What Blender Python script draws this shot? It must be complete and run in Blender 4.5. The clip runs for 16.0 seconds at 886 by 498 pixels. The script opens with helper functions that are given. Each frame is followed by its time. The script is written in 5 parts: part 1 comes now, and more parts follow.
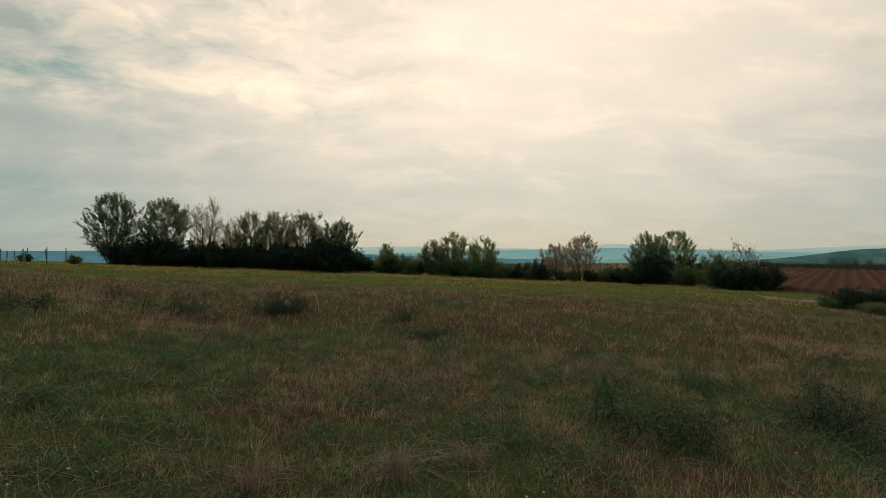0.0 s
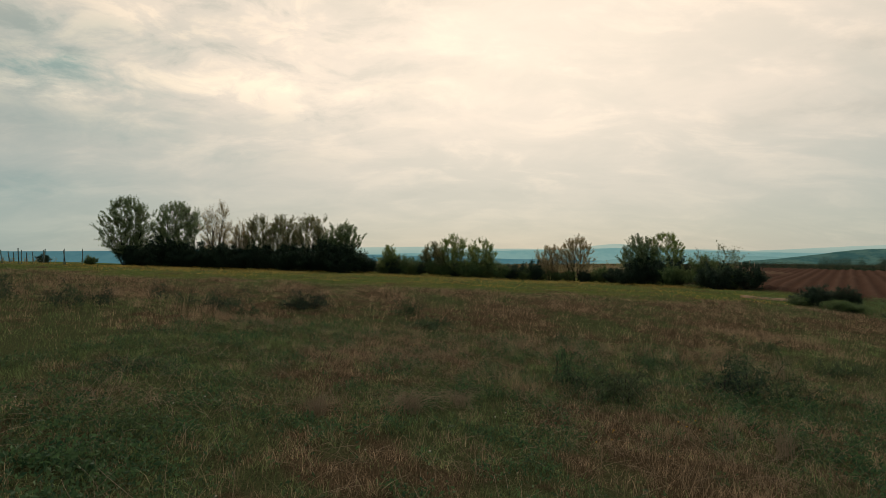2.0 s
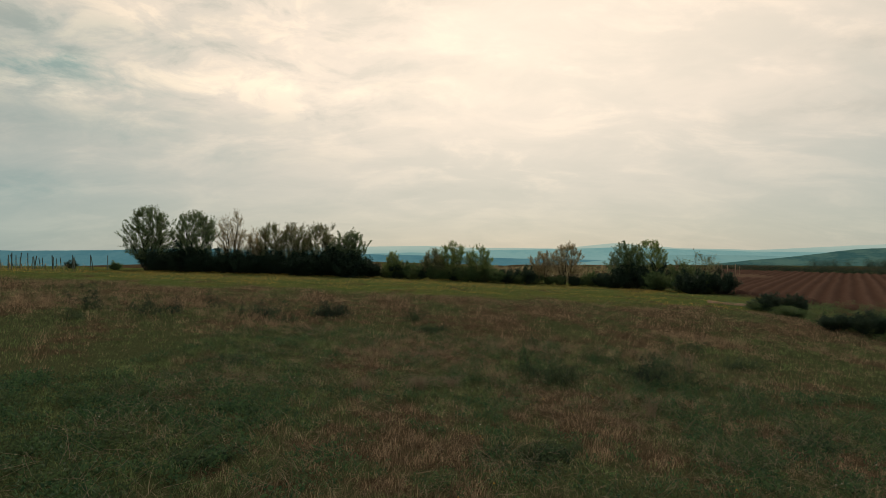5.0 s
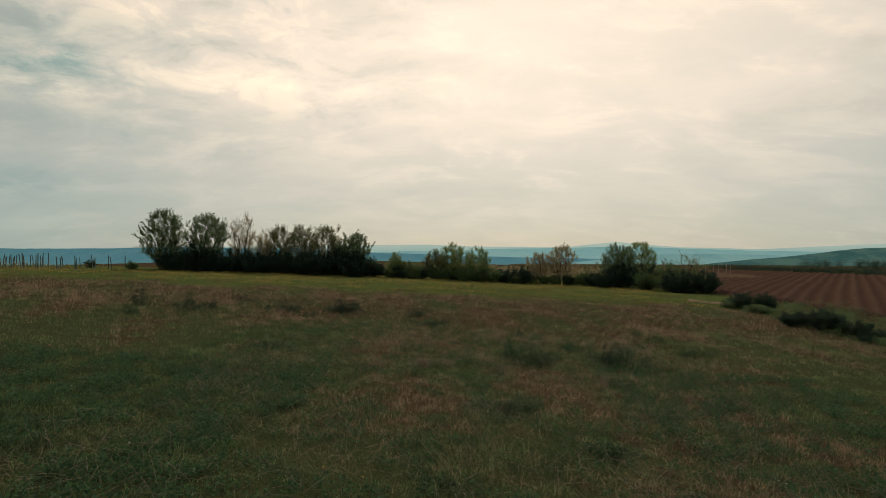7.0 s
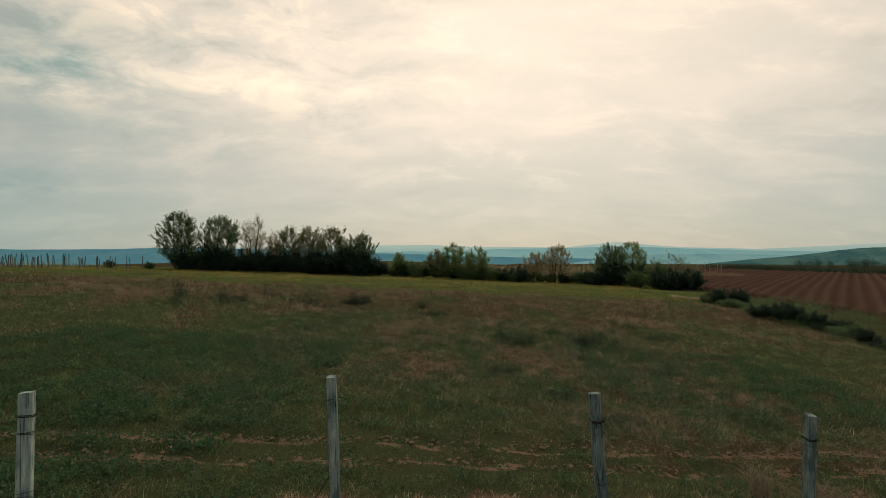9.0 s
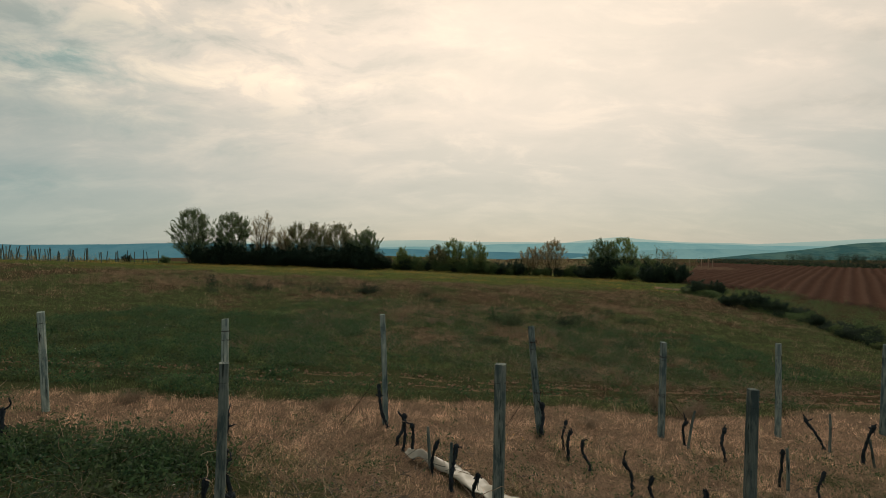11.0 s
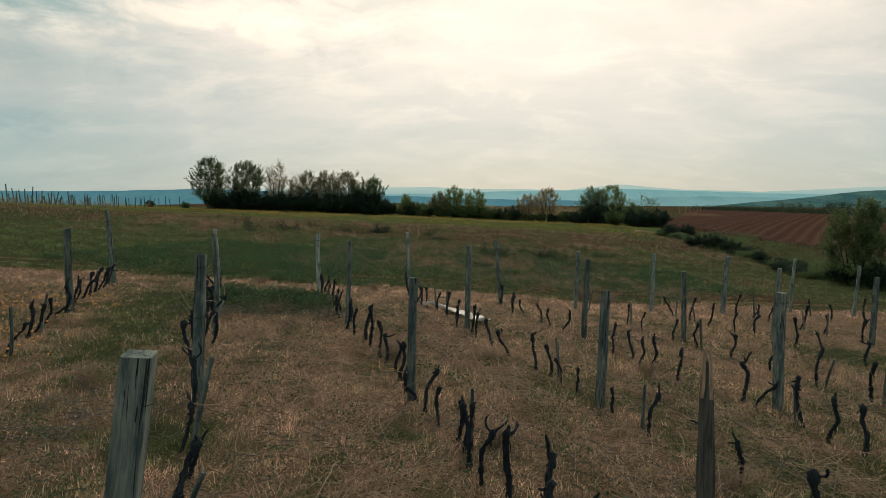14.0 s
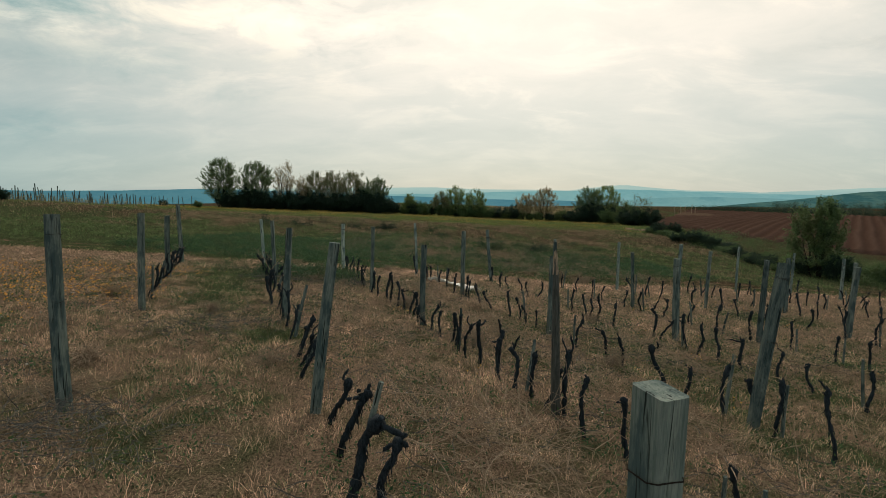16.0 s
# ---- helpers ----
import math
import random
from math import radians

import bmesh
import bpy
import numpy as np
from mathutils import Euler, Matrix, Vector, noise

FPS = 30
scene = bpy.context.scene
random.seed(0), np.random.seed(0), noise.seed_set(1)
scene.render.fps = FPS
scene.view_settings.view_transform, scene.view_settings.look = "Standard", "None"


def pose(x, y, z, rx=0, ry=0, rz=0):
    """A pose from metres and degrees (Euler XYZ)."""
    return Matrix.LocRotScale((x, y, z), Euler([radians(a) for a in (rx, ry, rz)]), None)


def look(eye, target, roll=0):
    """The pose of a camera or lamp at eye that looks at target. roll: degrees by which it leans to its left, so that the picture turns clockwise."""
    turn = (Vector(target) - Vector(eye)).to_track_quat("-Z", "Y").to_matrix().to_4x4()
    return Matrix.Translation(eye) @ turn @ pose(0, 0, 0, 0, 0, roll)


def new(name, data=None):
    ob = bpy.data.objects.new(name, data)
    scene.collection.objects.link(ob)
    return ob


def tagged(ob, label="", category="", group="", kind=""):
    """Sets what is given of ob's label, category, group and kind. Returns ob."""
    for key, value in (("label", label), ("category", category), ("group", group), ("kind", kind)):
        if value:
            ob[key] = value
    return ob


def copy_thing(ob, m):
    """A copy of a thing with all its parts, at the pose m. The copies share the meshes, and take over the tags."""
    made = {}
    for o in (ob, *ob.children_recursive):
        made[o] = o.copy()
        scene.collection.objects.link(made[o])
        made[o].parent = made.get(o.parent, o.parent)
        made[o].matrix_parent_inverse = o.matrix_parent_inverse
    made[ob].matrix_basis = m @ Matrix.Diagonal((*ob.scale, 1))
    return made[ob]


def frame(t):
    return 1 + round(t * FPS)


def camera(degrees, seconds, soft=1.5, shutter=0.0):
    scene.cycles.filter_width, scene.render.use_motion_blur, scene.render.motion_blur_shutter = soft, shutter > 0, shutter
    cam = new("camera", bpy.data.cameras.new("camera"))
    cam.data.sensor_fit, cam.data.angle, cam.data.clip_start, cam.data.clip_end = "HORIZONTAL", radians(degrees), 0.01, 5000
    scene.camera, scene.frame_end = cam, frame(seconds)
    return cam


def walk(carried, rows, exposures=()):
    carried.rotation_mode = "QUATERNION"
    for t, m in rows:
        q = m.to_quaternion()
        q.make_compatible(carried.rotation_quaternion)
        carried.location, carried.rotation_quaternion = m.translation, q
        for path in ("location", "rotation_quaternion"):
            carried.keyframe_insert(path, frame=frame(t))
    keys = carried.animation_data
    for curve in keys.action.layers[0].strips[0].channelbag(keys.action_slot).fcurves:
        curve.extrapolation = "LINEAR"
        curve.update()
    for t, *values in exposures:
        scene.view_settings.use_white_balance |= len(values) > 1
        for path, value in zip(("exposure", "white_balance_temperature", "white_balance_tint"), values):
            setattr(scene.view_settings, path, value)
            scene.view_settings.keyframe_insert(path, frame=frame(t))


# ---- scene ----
cam = camera(78.5, 16.0, soft=0.8)
PATH = [
    (0, (-0.006, 1.361, 2.290), (-0.027, 3.361, 2.314), -0.2),
    (0.5, (0.004, 0.747, 2.282), (-0.016, 2.747, 2.307), -0.2),
    (1, (0.016, 0.137, 2.282), (-0.005, 2.136, 2.307), -0.2),
    (1.5, (0.029, -0.476, 2.304), (0.008, 1.523, 2.331), -0.2),
    (2, (0.044, -1.106, 2.367), (0.022, 0.894, 2.392), -0.2),
    (2.5, (0.061, -1.770, 2.474), (0.039, 0.230, 2.498), -0.2),
    (3, (0.080, -2.478, 2.609), (0.058, -0.478, 2.632), -0.2),
    (3.5, (0.101, -3.193, 2.744), (0.078, -1.194, 2.767), -0.2),
    (4, (0.123, -3.906, 2.871), (0.100, -1.906, 2.894), -0.2),
    (5, (0.169, -5.383, 3.116), (0.145, -3.383, 3.138), -0.2),
    (6, (0.214, -6.939, 3.301), (0.188, -4.939, 3.320), -0.1),
    (6.5, (0.234, -7.746, 3.350), (0.207, -5.747, 3.368), -0.1),
    (7, (0.252, -8.573, 3.362), (0.225, -6.574, 3.379), -0.1),
    (7.5, (0.267, -9.416, 3.354), (0.239, -7.416, 3.372), -0.1),
    (8, (0.281, -10.271, 3.339), (0.252, -8.271, 3.356), -0.1),
    (8.5, (0.292, -11.135, 3.323), (0.262, -9.135, 3.340), -0.2),
    (9, (0.303, -12.004, 3.310), (0.272, -10.004, 3.328), -0.2),
    (10, (0.322, -13.765, 3.288), (0.290, -11.765, 3.316), -0.2),
    (11, (0.346, -15.544, 3.269), (0.312, -13.545, 3.269), -0.2),
    (11.5, (0.361, -16.438, 3.256), (0.326, -14.438, 3.218), -0.2),
    (12, (0.379, -17.332, 3.241), (0.344, -15.335, 3.150), -0.1),
    (12.5, (0.401, -18.243, 3.230), (0.365, -16.249, 3.088), -0.1),
    (13, (0.424, -19.167, 3.221), (0.387, -17.175, 3.039), -0.1),
    (13.25, (0.436, -19.634, 3.218), (0.398, -17.644, 3.027), -0.1),
    (13.5, (0.448, -20.105, 3.215), (0.409, -18.114, 3.022), -0.1),
    (14, (0.471, -21.040, 3.205), (0.431, -19.049, 3.011), -0.1),
    (14.5, (0.494, -21.970, 3.186), (0.452, -19.980, 2.992), -0.0),
    (15, (0.515, -22.870, 3.159), (0.472, -20.880, 2.966), -0.0),
    (15.5, (0.536, -23.700, 3.132), (0.491, -21.710, 2.939), 0.0),
    (15.75, (0.546, -23.990, 3.125), (0.500, -22.000, 2.932), 0.0),
    (16, (0.555, -24.180, 3.121), (0.509, -22.190, 2.928), 0.0),
]
walk(cam, [(t, look(eye, target, roll)) for t, eye, target, roll in PATH],
     [(0, 0.0, 6900, 10), (9.5, 0.0, 6900, 10), (11.5, -0.06, 6850, 10), (12.5, 0.04, 6750, 10), (13, 0.14, 6600, 10), (14, 0.2, 6500, 9), (15, 0.2, 6390, 7), (16, 0.2, 6330, 6)])

# ---- light and world ----
SUN_DIR = Vector((0.10, 0.82, 0.57)).normalized()      # from the ground to the veiled sun

sun_data = bpy.data.lights.new("sun", "SUN")
sun_data.energy, sun_data.angle, sun_data.color = 1.5, radians(14), (1.0, 0.93, 0.82)
sun = new("sun", sun_data)
sun.matrix_world = look((0, 0, 60), Vector((0, 0, 60)) - SUN_DIR)


class Nodes:
    """Short hand for building a node tree."""

    def __init__(self, tree):
        self.tree = tree
        tree.nodes.clear()

    def add(self, kind, sets=None, **ins):
        n = self.tree.nodes.new(kind)
        sets = sets or {}
        if "operation" in sets:
            n.operation = sets["operation"]
        if "attribute_name" in sets:
            n.attribute_name = sets["attribute_name"]
        if "interpolation_type" in sets:
            n.interpolation_type = sets["interpolation_type"]
        for k, v in ins.items():
            self.put(n.inputs[k.replace("_", " ")] if k.replace("_", " ") in n.inputs else n.inputs[int(k[1:])], v)
        return n

    def put(self, socket, v):
        if isinstance(v, bpy.types.NodeSocket):
            self.tree.links.new(v, socket)
        elif isinstance(v, tuple) and len(v) == 3 and socket.type == "RGBA":
            socket.default_value = (*v, 1)
        else:
            socket.default_value = v

    def noise(self, vec, scale, detail=4, rough=0.55, distort=0.0):
        return self.add("ShaderNodeTexNoise", None, Vector=vec, Scale=scale, Detail=detail, Roughness=rough, Distortion=distort).outputs[0]

    def ramp(self, fac, lo, hi):
        m = self.add("ShaderNodeMapRange", {"interpolation_type": "SMOOTHSTEP"}, Value=fac)
        m.inputs[1].default_value, m.inputs[2].default_value = lo, hi
        return m.outputs[0]

    def mix(self, fac, a, b, blend="MIX"):
        n = self.tree.nodes.new("ShaderNodeMix")
        n.data_type, n.blend_type = "RGBA", blend
        for s, v in ((n.inputs[0], fac), (n.inputs[6], a), (n.inputs[7], b)):
            self.put(s, v)
        return n.outputs[2]

    def math(self, op, a, b=0.0, clamp=False):
        n = self.tree.nodes.new("ShaderNodeMath")
        n.operation, n.use_clamp = op, clamp
        self.put(n.inputs[0], a)
        self.put(n.inputs[1], b)
        return n.outputs[0]


world = bpy.data.worlds.new("overcast")
scene.world = world
world.use_nodes = True
W = Nodes(world.node_tree)
sky = W.add("ShaderNodeTexSky")
sky.sky_type, sky.sun_disc = "NISHITA", False
sky.sun_elevation, sky.sun_rotation = math.asin(SUN_DIR.z), math.atan2(SUN_DIR.x, SUN_DIR.y)
way = W.add("ShaderNodeTexCoord").outputs["Generated"]
sep = W.add("ShaderNodeSeparateXYZ", None, Vector=way)
height = W.math("MAXIMUM", sep.outputs[2], 0.0)
lift = W.math("ADD", height, 0.30)
flat = W.add("ShaderNodeCombineXYZ", None, X=W.math("DIVIDE", sep.outputs[0], lift), Y=W.math("DIVIDE", sep.outputs[1], lift), Z=0.0).outputs[0]
streak = W.add("ShaderNodeMapping", None, Vector=flat, Scale=(0.9, 1.5, 1.0), Location=(0.35, 0.9, 0.0), Rotation=(0, 0, 0.15)).outputs[0]
big = W.noise(streak, 1.3, 4, 0.5, 0.3)
fine = W.noise(streak, 3.2, 9, 0.62, 0.45)
toward = W.add("ShaderNodeVectorMath", {"operation": "DOT_PRODUCT"})
W.put(toward.inputs[0], way)
toward.inputs[1].default_value = SUN_DIR
toward = toward.outputs["Value"]
# the veil of cloud: grey behind, bright and warm round the hidden sun
veil = W.mix(W.ramp(toward, -0.3, 0.60), (0.44, 0.46, 0.46), (0.40, 0.42, 0.37))
veil = W.mix(W.ramp(toward, 0.50, 1.02), veil, (1.00, 0.855, 0.70))
body = W.math("ADD", W.math("MULTIPLY", big, 0.5), W.math("MULTIPLY", fine, 0.5))
shade = W.ramp(body, 0.57, 0.39)
dull = W.mix(W.ramp(toward, 0.60, 0.92), (0.60, 0.76, 0.80), (0.80, 0.85, 0.86))
clouds = W.mix(W.math("MULTIPLY", shade, 0.55), veil, W.mix(1.0, veil, dull, "MULTIPLY"))
clouds = W.mix(W.math("MULTIPLY", W.ramp(fine, 0.50, 0.68), 0.4), clouds, W.mix(1.0, veil, (1.25, 1.20, 1.14), "MULTIPLY"))
# the clouds' own shapes: side, height, half width, half depth (radians), strength; below zero is a darker, bluer cloud, above zero a bright edge
SHAPES = [
    (-0.66, 0.275, 0.15, 0.030, -0.9), (-0.30, 0.168, 0.11, 0.016, -0.55), (-0.66, 0.100, 0.11, 0.018, -0.7), (-0.58, 0.335, 0.14, 0.024, -0.4),
    (-0.10, 0.425, 0.22, 0.025, -0.25), (0.02, 0.112, 0.16, 0.013, -0.35), (0.60, 0.215, 0.13, 0.024, -0.45), (0.66, 0.290, 0.07, 0.022, -0.35),
    (-0.53, 0.205, 0.13, 0.026, -0.45), (-0.24, 0.270, 0.15, 0.036, 0.28), (-0.63, 0.243, 0.05, 0.016, 0.75), (-0.44, 0.275, 0.07, 0.018, 0.4),
    (-0.67, 0.150, 0.05, 0.006, 0.6), (-0.50, 0.430, 0.14, 0.030, 0.4), (0.22, 0.330, 0.25, 0.050, 0.12),
]
warp = W.add("ShaderNodeVectorMath", {"operation": "SUBTRACT"}, i0=W.add("ShaderNodeTexNoise", None, Vector=W.add("ShaderNodeMapping", None, Vector=way, Scale=(1.0, 1.0, 3.0)).outputs[0], Scale=7.0, Detail=7.0, Roughness=0.6).outputs[1], i1=(0.5, 0.5, 0.5)).outputs[0]
warp = W.add("ShaderNodeSeparateXYZ", None, Vector=warp)
side = W.math("ADD", W.math("ARCTAN2", sep.outputs[0], sep.outputs[1]), W.math("MULTIPLY", warp.outputs[0], 0.28))
rise = W.math("ADD", sep.outputs[2], W.math("MULTIPLY", warp.outputs[1], 0.075))
grey, glow = None, None
for a0, e0, sa, se, k in SHAPES:
    da, de = W.math("DIVIDE", W.math("SUBTRACT", side, a0), sa), W.math("DIVIDE", W.math("SUBTRACT", rise, e0), se)
    v = W.math("MULTIPLY", W.math("EXPONENT", W.math("MULTIPLY", W.math("ADD", W.math("MULTIPLY", da, da), W.math("MULTIPLY", de, de)), -1.0)), abs(k))
    if k < 0:
        grey = v if grey is None else W.math("ADD", grey, v, True)
    else:
        glow = v if glow is None else W.math("ADD", glow, v, True)
puff = W.noise(W.add("ShaderNodeMapping", None, Vector=way, Scale=(1.0, 1.0, 2.6), Location=(0.3, 0.0, 0.1)).outputs[0], 8.0, 9, 0.62, 0.4)
grey = W.math("MULTIPLY", grey, W.math("ADD", 0.45, W.math("MULTIPLY", W.ramp(puff, 0.44, 0.60), 0.8)), True)
glow = W.math("MULTIPLY", glow, W.math("ADD", 0.15, W.math("MULTIPLY", W.ramp(puff, 0.58, 0.42), 0.9)), True)
left = W.ramp(side, -0.1, -0.6)
ragged = W.math("MULTIPLY", W.ramp(side, 0.25, -0.55), W.ramp(sep.outputs[2], 0.10, 0.30))
clouds = W.mix(W.math("MULTIPLY", ragged, W.ramp(puff, 0.50, 0.36)), clouds, W.mix(1.0, clouds, (1.22, 1.17, 1.11), "MULTIPLY"))
clouds = W.mix(W.math("MULTIPLY", ragged, W.ramp(puff, 0.52, 0.66)), clouds, W.mix(1.0, clouds, (0.78, 0.83, 0.84), "MULTIPLY"))
clouds = W.mix(grey, clouds, W.mix(1.0, clouds, W.mix(left, (0.70, 0.74, 0.74), (0.52, 0.72, 0.75)), "MULTIPLY"))
clouds = W.mix(glow, clouds, W.mix(1.0, clouds, (1.42, 1.36, 1.28), "MULTIPLY"))
low = W.ramp(height, 0.30, -0.02)
clouds = W.mix(W.math("MULTIPLY", low, 0.82), clouds, W.mix(1.0, W.mix(W.ramp(toward, 0.3, 0.9), (0.200, 0.365, 0.405), (0.395, 0.420, 0.395)), W.mix(fine, (0.80, 0.84, 0.86), (1.2, 1.16, 1.12)), "MULTIPLY"))
clear = W.mix(1.0, sky.outputs[0], (0.10, 0.10, 0.10), "MULTIPLY")
total = W.mix(0.88, clear, clouds)
back = W.add("ShaderNodeBackground", None, Color=total, Strength=1.0)
out = W.add("ShaderNodeOutputWorld", None, Surface=back.outputs[0])


# ---- materials ----
def material(name):
    m = bpy.data.materials.new(name)
    m.use_nodes = True
    return m, Nodes(m.node_tree)


def finish(N, color, rough=0.85, bump=None, strength=0.4, distance=0.02, spec=0.2, through_light=0.0):
    b = N.add("ShaderNodeBsdfPrincipled", None, Base_Color=color, Roughness=rough)
    b.inputs["Specular IOR Level"].default_value = spec
    if bump is not None:
        k = N.add("ShaderNodeBump", None, Height=bump, Strength=strength, Distance=distance)
        N.put(b.inputs["Normal"], k.outputs[0])
    surface = b.outputs[0]
    if through_light:
        tr = N.add("ShaderNodeBsdfTranslucent", None, Color=color)
        surface = N.add("ShaderNodeMixShader", None, i0=through_light, i1=surface, i2=tr.outputs[0]).outputs[0]
    N.add("ShaderNodeOutputMaterial", None, Surface=surface)


def place(N):
    return N.add("ShaderNodeNewGeometry").outputs["Position"]


def ground_material():
    m, N = material("meadow_soil_and_thatch")
    p = place(N)
    mid, small = N.noise(p, 2.4, 5), N.ramp(N.noise(p, 48.0, 8, 0.8), 0.36, 0.64)
    dry_v = N.add("ShaderNodeAttribute", {"attribute_name": "dry"}).outputs["Fac"]
    straw_v = N.add("ShaderNodeAttribute", {"attribute_name": "straw"}).outputs["Fac"]
    rut_v = N.add("ShaderNodeAttribute", {"attribute_name": "rut"}).outputs["Fac"]
    green = N.mix(small, (0.016, 0.022, 0.011), (0.108, 0.116, 0.054))
    dead = N.mix(small, (0.020, 0.015, 0.009), (0.120, 0.084, 0.050))
    straw = N.mix(small, (0.044, 0.031, 0.021), (0.330, 0.225, 0.152))
    bare = N.mix(small, (0.130, 0.080, 0.052), (0.300, 0.190, 0.125))
    dead = N.mix(straw_v, dead, straw)
    lush_v = N.add("ShaderNodeAttribute", {"attribute_name": "lush"}).outputs["Fac"]
    green = N.mix(lush_v, green, N.mix(small, (0.034, 0.058, 0.020), (0.135, 0.158, 0.048)))
    ochre = N.math("MULTIPLY", lush_v, N.ramp(N.noise(N.add("ShaderNodeMapping", None, Vector=p, Scale=(0.35, 1.0, 1.0)).outputs[0], 0.9, 5, 0.65), 0.50, 0.62))
    green = N.mix(N.math("MULTIPLY", ochre, 0.7), green, N.mix(small, (0.10, 0.075, 0.022), (0.25, 0.18, 0.055)))
    share = N.ramp(N.math("ADD", dry_v, N.math("MULTIPLY", N.math("SUBTRACT", mid, 0.5), 0.9)), 0.25, 0.75)
    c = N.mix(share, green, dead)
    worn = N.math("ADD", N.math("MULTIPLY", rut_v, 0.5), N.math("MULTIPLY", N.math("SUBTRACT", N.noise(p, 3.2, 6, 0.7), 0.5), 1.5))
    c = N.mix(N.math("MULTIPLY", N.ramp(worn, 0.38, 0.50), N.ramp(rut_v, 0.0, 0.35)), c, bare)
    finish(N, c, 1.0, small, 0.6, 0.05, 0.0)
    return m


def plain_earth(name, a, b, scale=9.0, rough=0.95):
    m, N = material(name)
    p = place(N)
    n1, n2 = N.noise(p, scale, 6, 0.65), N.noise(p, scale * 0.07, 3)
    c = N.mix(n1, a, b)
    c = N.mix(N.math("MULTIPLY", n2, 0.5), c, tuple(x * 0.6 for x in a))
    finish(N, c, rough, n1, 0.7, 0.04, 0.1)
    return m


def blade_material(name, green_a, green_b, dry_a, dry_b, scale=2.2, dark=(0.28, 0.32, 0.30), pale=(2.15, 2.08, 1.98)):
    m, N = material(name)
    r = N.add("ShaderNodeNewGeometry").outputs["Random Per Island"]
    dry = N.add("ShaderNodeAttribute", {"attribute_name": "dry"}).outputs["Fac"]
    c = N.mix(dry, N.mix(r, green_a, green_b), N.mix(r, dry_a, dry_b))
    p = place(N)
    patch = N.math("ADD", N.math("MULTIPLY", N.ramp(N.noise(p, scale, 3, 0.6), 0.34, 0.66), 0.6), N.math("MULTIPLY", N.ramp(N.noise(p, scale * 5.0, 3, 0.6), 0.36, 0.64), 0.4))
    c = N.mix(1.0, c, N.mix(patch, dark, pale), "MULTIPLY")
    finish(N, c, 0.9, None, spec=0.03, through_light=0.3)
    return m


def leaf_material(name, a, b, tint=(0.09, 0.07, 0.03), amount=0.3):
    m, N = material(name)
    r = N.add("ShaderNodeNewGeometry").outputs["Random Per Island"]
    n = N.noise(place(N), 0.9, 2)
    c = N.mix(r, a, b)
    c = N.mix(N.math("MULTIPLY", N.ramp(n, 0.45, 0.65), amount), c, tint)
    finish(N, c, 0.6, None, spec=0.2, through_light=0.42)
    return m


def bark_material(name, a, b, scale=30.0, stretch=0.12, relief=0.9, age=0.55):
    m, N = material(name)
    co = N.add("ShaderNodeTexCoord").outputs["Object"]
    v = N.add("ShaderNodeMapping", None, Vector=co, Scale=(1.0, 1.0, stretch)).outputs[0]
    n1, n2 = N.noise(v, scale, 6, 0.7, 0.6), N.noise(co, 4.0, 3)
    r = N.add("ShaderNodeObjectInfo").outputs["Random"]
    c = N.mix(N.ramp(n1, 0.3, 0.7), a, b)
    c = N.mix(N.math("MULTIPLY", N.math("ADD", N.math("MULTIPLY", n2, 0.6), r), age), c, tuple(x * 0.45 for x in a))
    finish(N, c, 0.9, n1, relief, 0.012, 0.15)
    return m


GROUND = ground_material()


def plough_material():
    m, N = material("ploughed_red_earth")
    p = place(N)
    n1, n2 = N.noise(p, 2.6, 6, 0.7), N.noise(p, 0.10, 3)
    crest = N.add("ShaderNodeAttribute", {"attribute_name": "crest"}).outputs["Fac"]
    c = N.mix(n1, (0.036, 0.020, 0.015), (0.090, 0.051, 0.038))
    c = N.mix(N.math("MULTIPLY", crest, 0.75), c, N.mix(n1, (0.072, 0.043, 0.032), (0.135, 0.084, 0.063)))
    c = N.mix(N.math("MULTIPLY", n2, 0.4), c, (0.060, 0.034, 0.024))
    pale = N.add("ShaderNodeAttribute", {"attribute_name": "pale"}).outputs["Fac"]
    c = N.mix(N.math("MULTIPLY", N.ramp(N.math("ADD", pale, N.math("MULTIPLY", N.math("SUBTRACT", n2, 0.5), 1.2)), 0.2, 0.9), 0.5), c, N.mix(n1, (0.11, 0.075, 0.05), (0.19, 0.13, 0.09)))
    finish(N, c, 1.0, n1, 0.8, 0.08, 0.0)
    return m


PLOUGH = plough_material()
SAND = plain_earth("bare_sandy_track", (0.19, 0.115, 0.075), (0.38, 0.25, 0.165), 14.0)
GRASS = blade_material("meadow_blades", (0.034, 0.068, 0.030), (0.185, 0.240, 0.100), (0.105, 0.073, 0.050), (0.42, 0.305, 0.210), 2.2, (0.34, 0.37, 0.34), (2.05, 1.97, 1.84))
STRAW = blade_material("straw_blades", (0.034, 0.072, 0.028), (0.130, 0.180, 0.070), (0.45, 0.290, 0.200), (0.89, 0.62, 0.452), 1.7, (0.33, 0.32, 0.31), (2.05, 1.97, 1.88))
WEED = leaf_material("broad_weed_leaves", (0.020, 0.056, 0.028), (0.092, 0.165, 0.066))
LEAF_DARK = leaf_material("dark_hedge_leaves", (0.010, 0.024, 0.019), (0.044, 0.076, 0.044), (0.05, 0.062, 0.03), 0.25)
LEAF_MID = leaf_material("tree_leaves", (0.046, 0.086, 0.043), (0.200, 0.262, 0.118), (0.24, 0.23, 0.10), 0.25)
LEAF_OLIVE = leaf_material("olive_young_leaves", (0.076, 0.096, 0.045), (0.265, 0.268, 0.128), (0.29, 0.21, 0.11), 0.40)
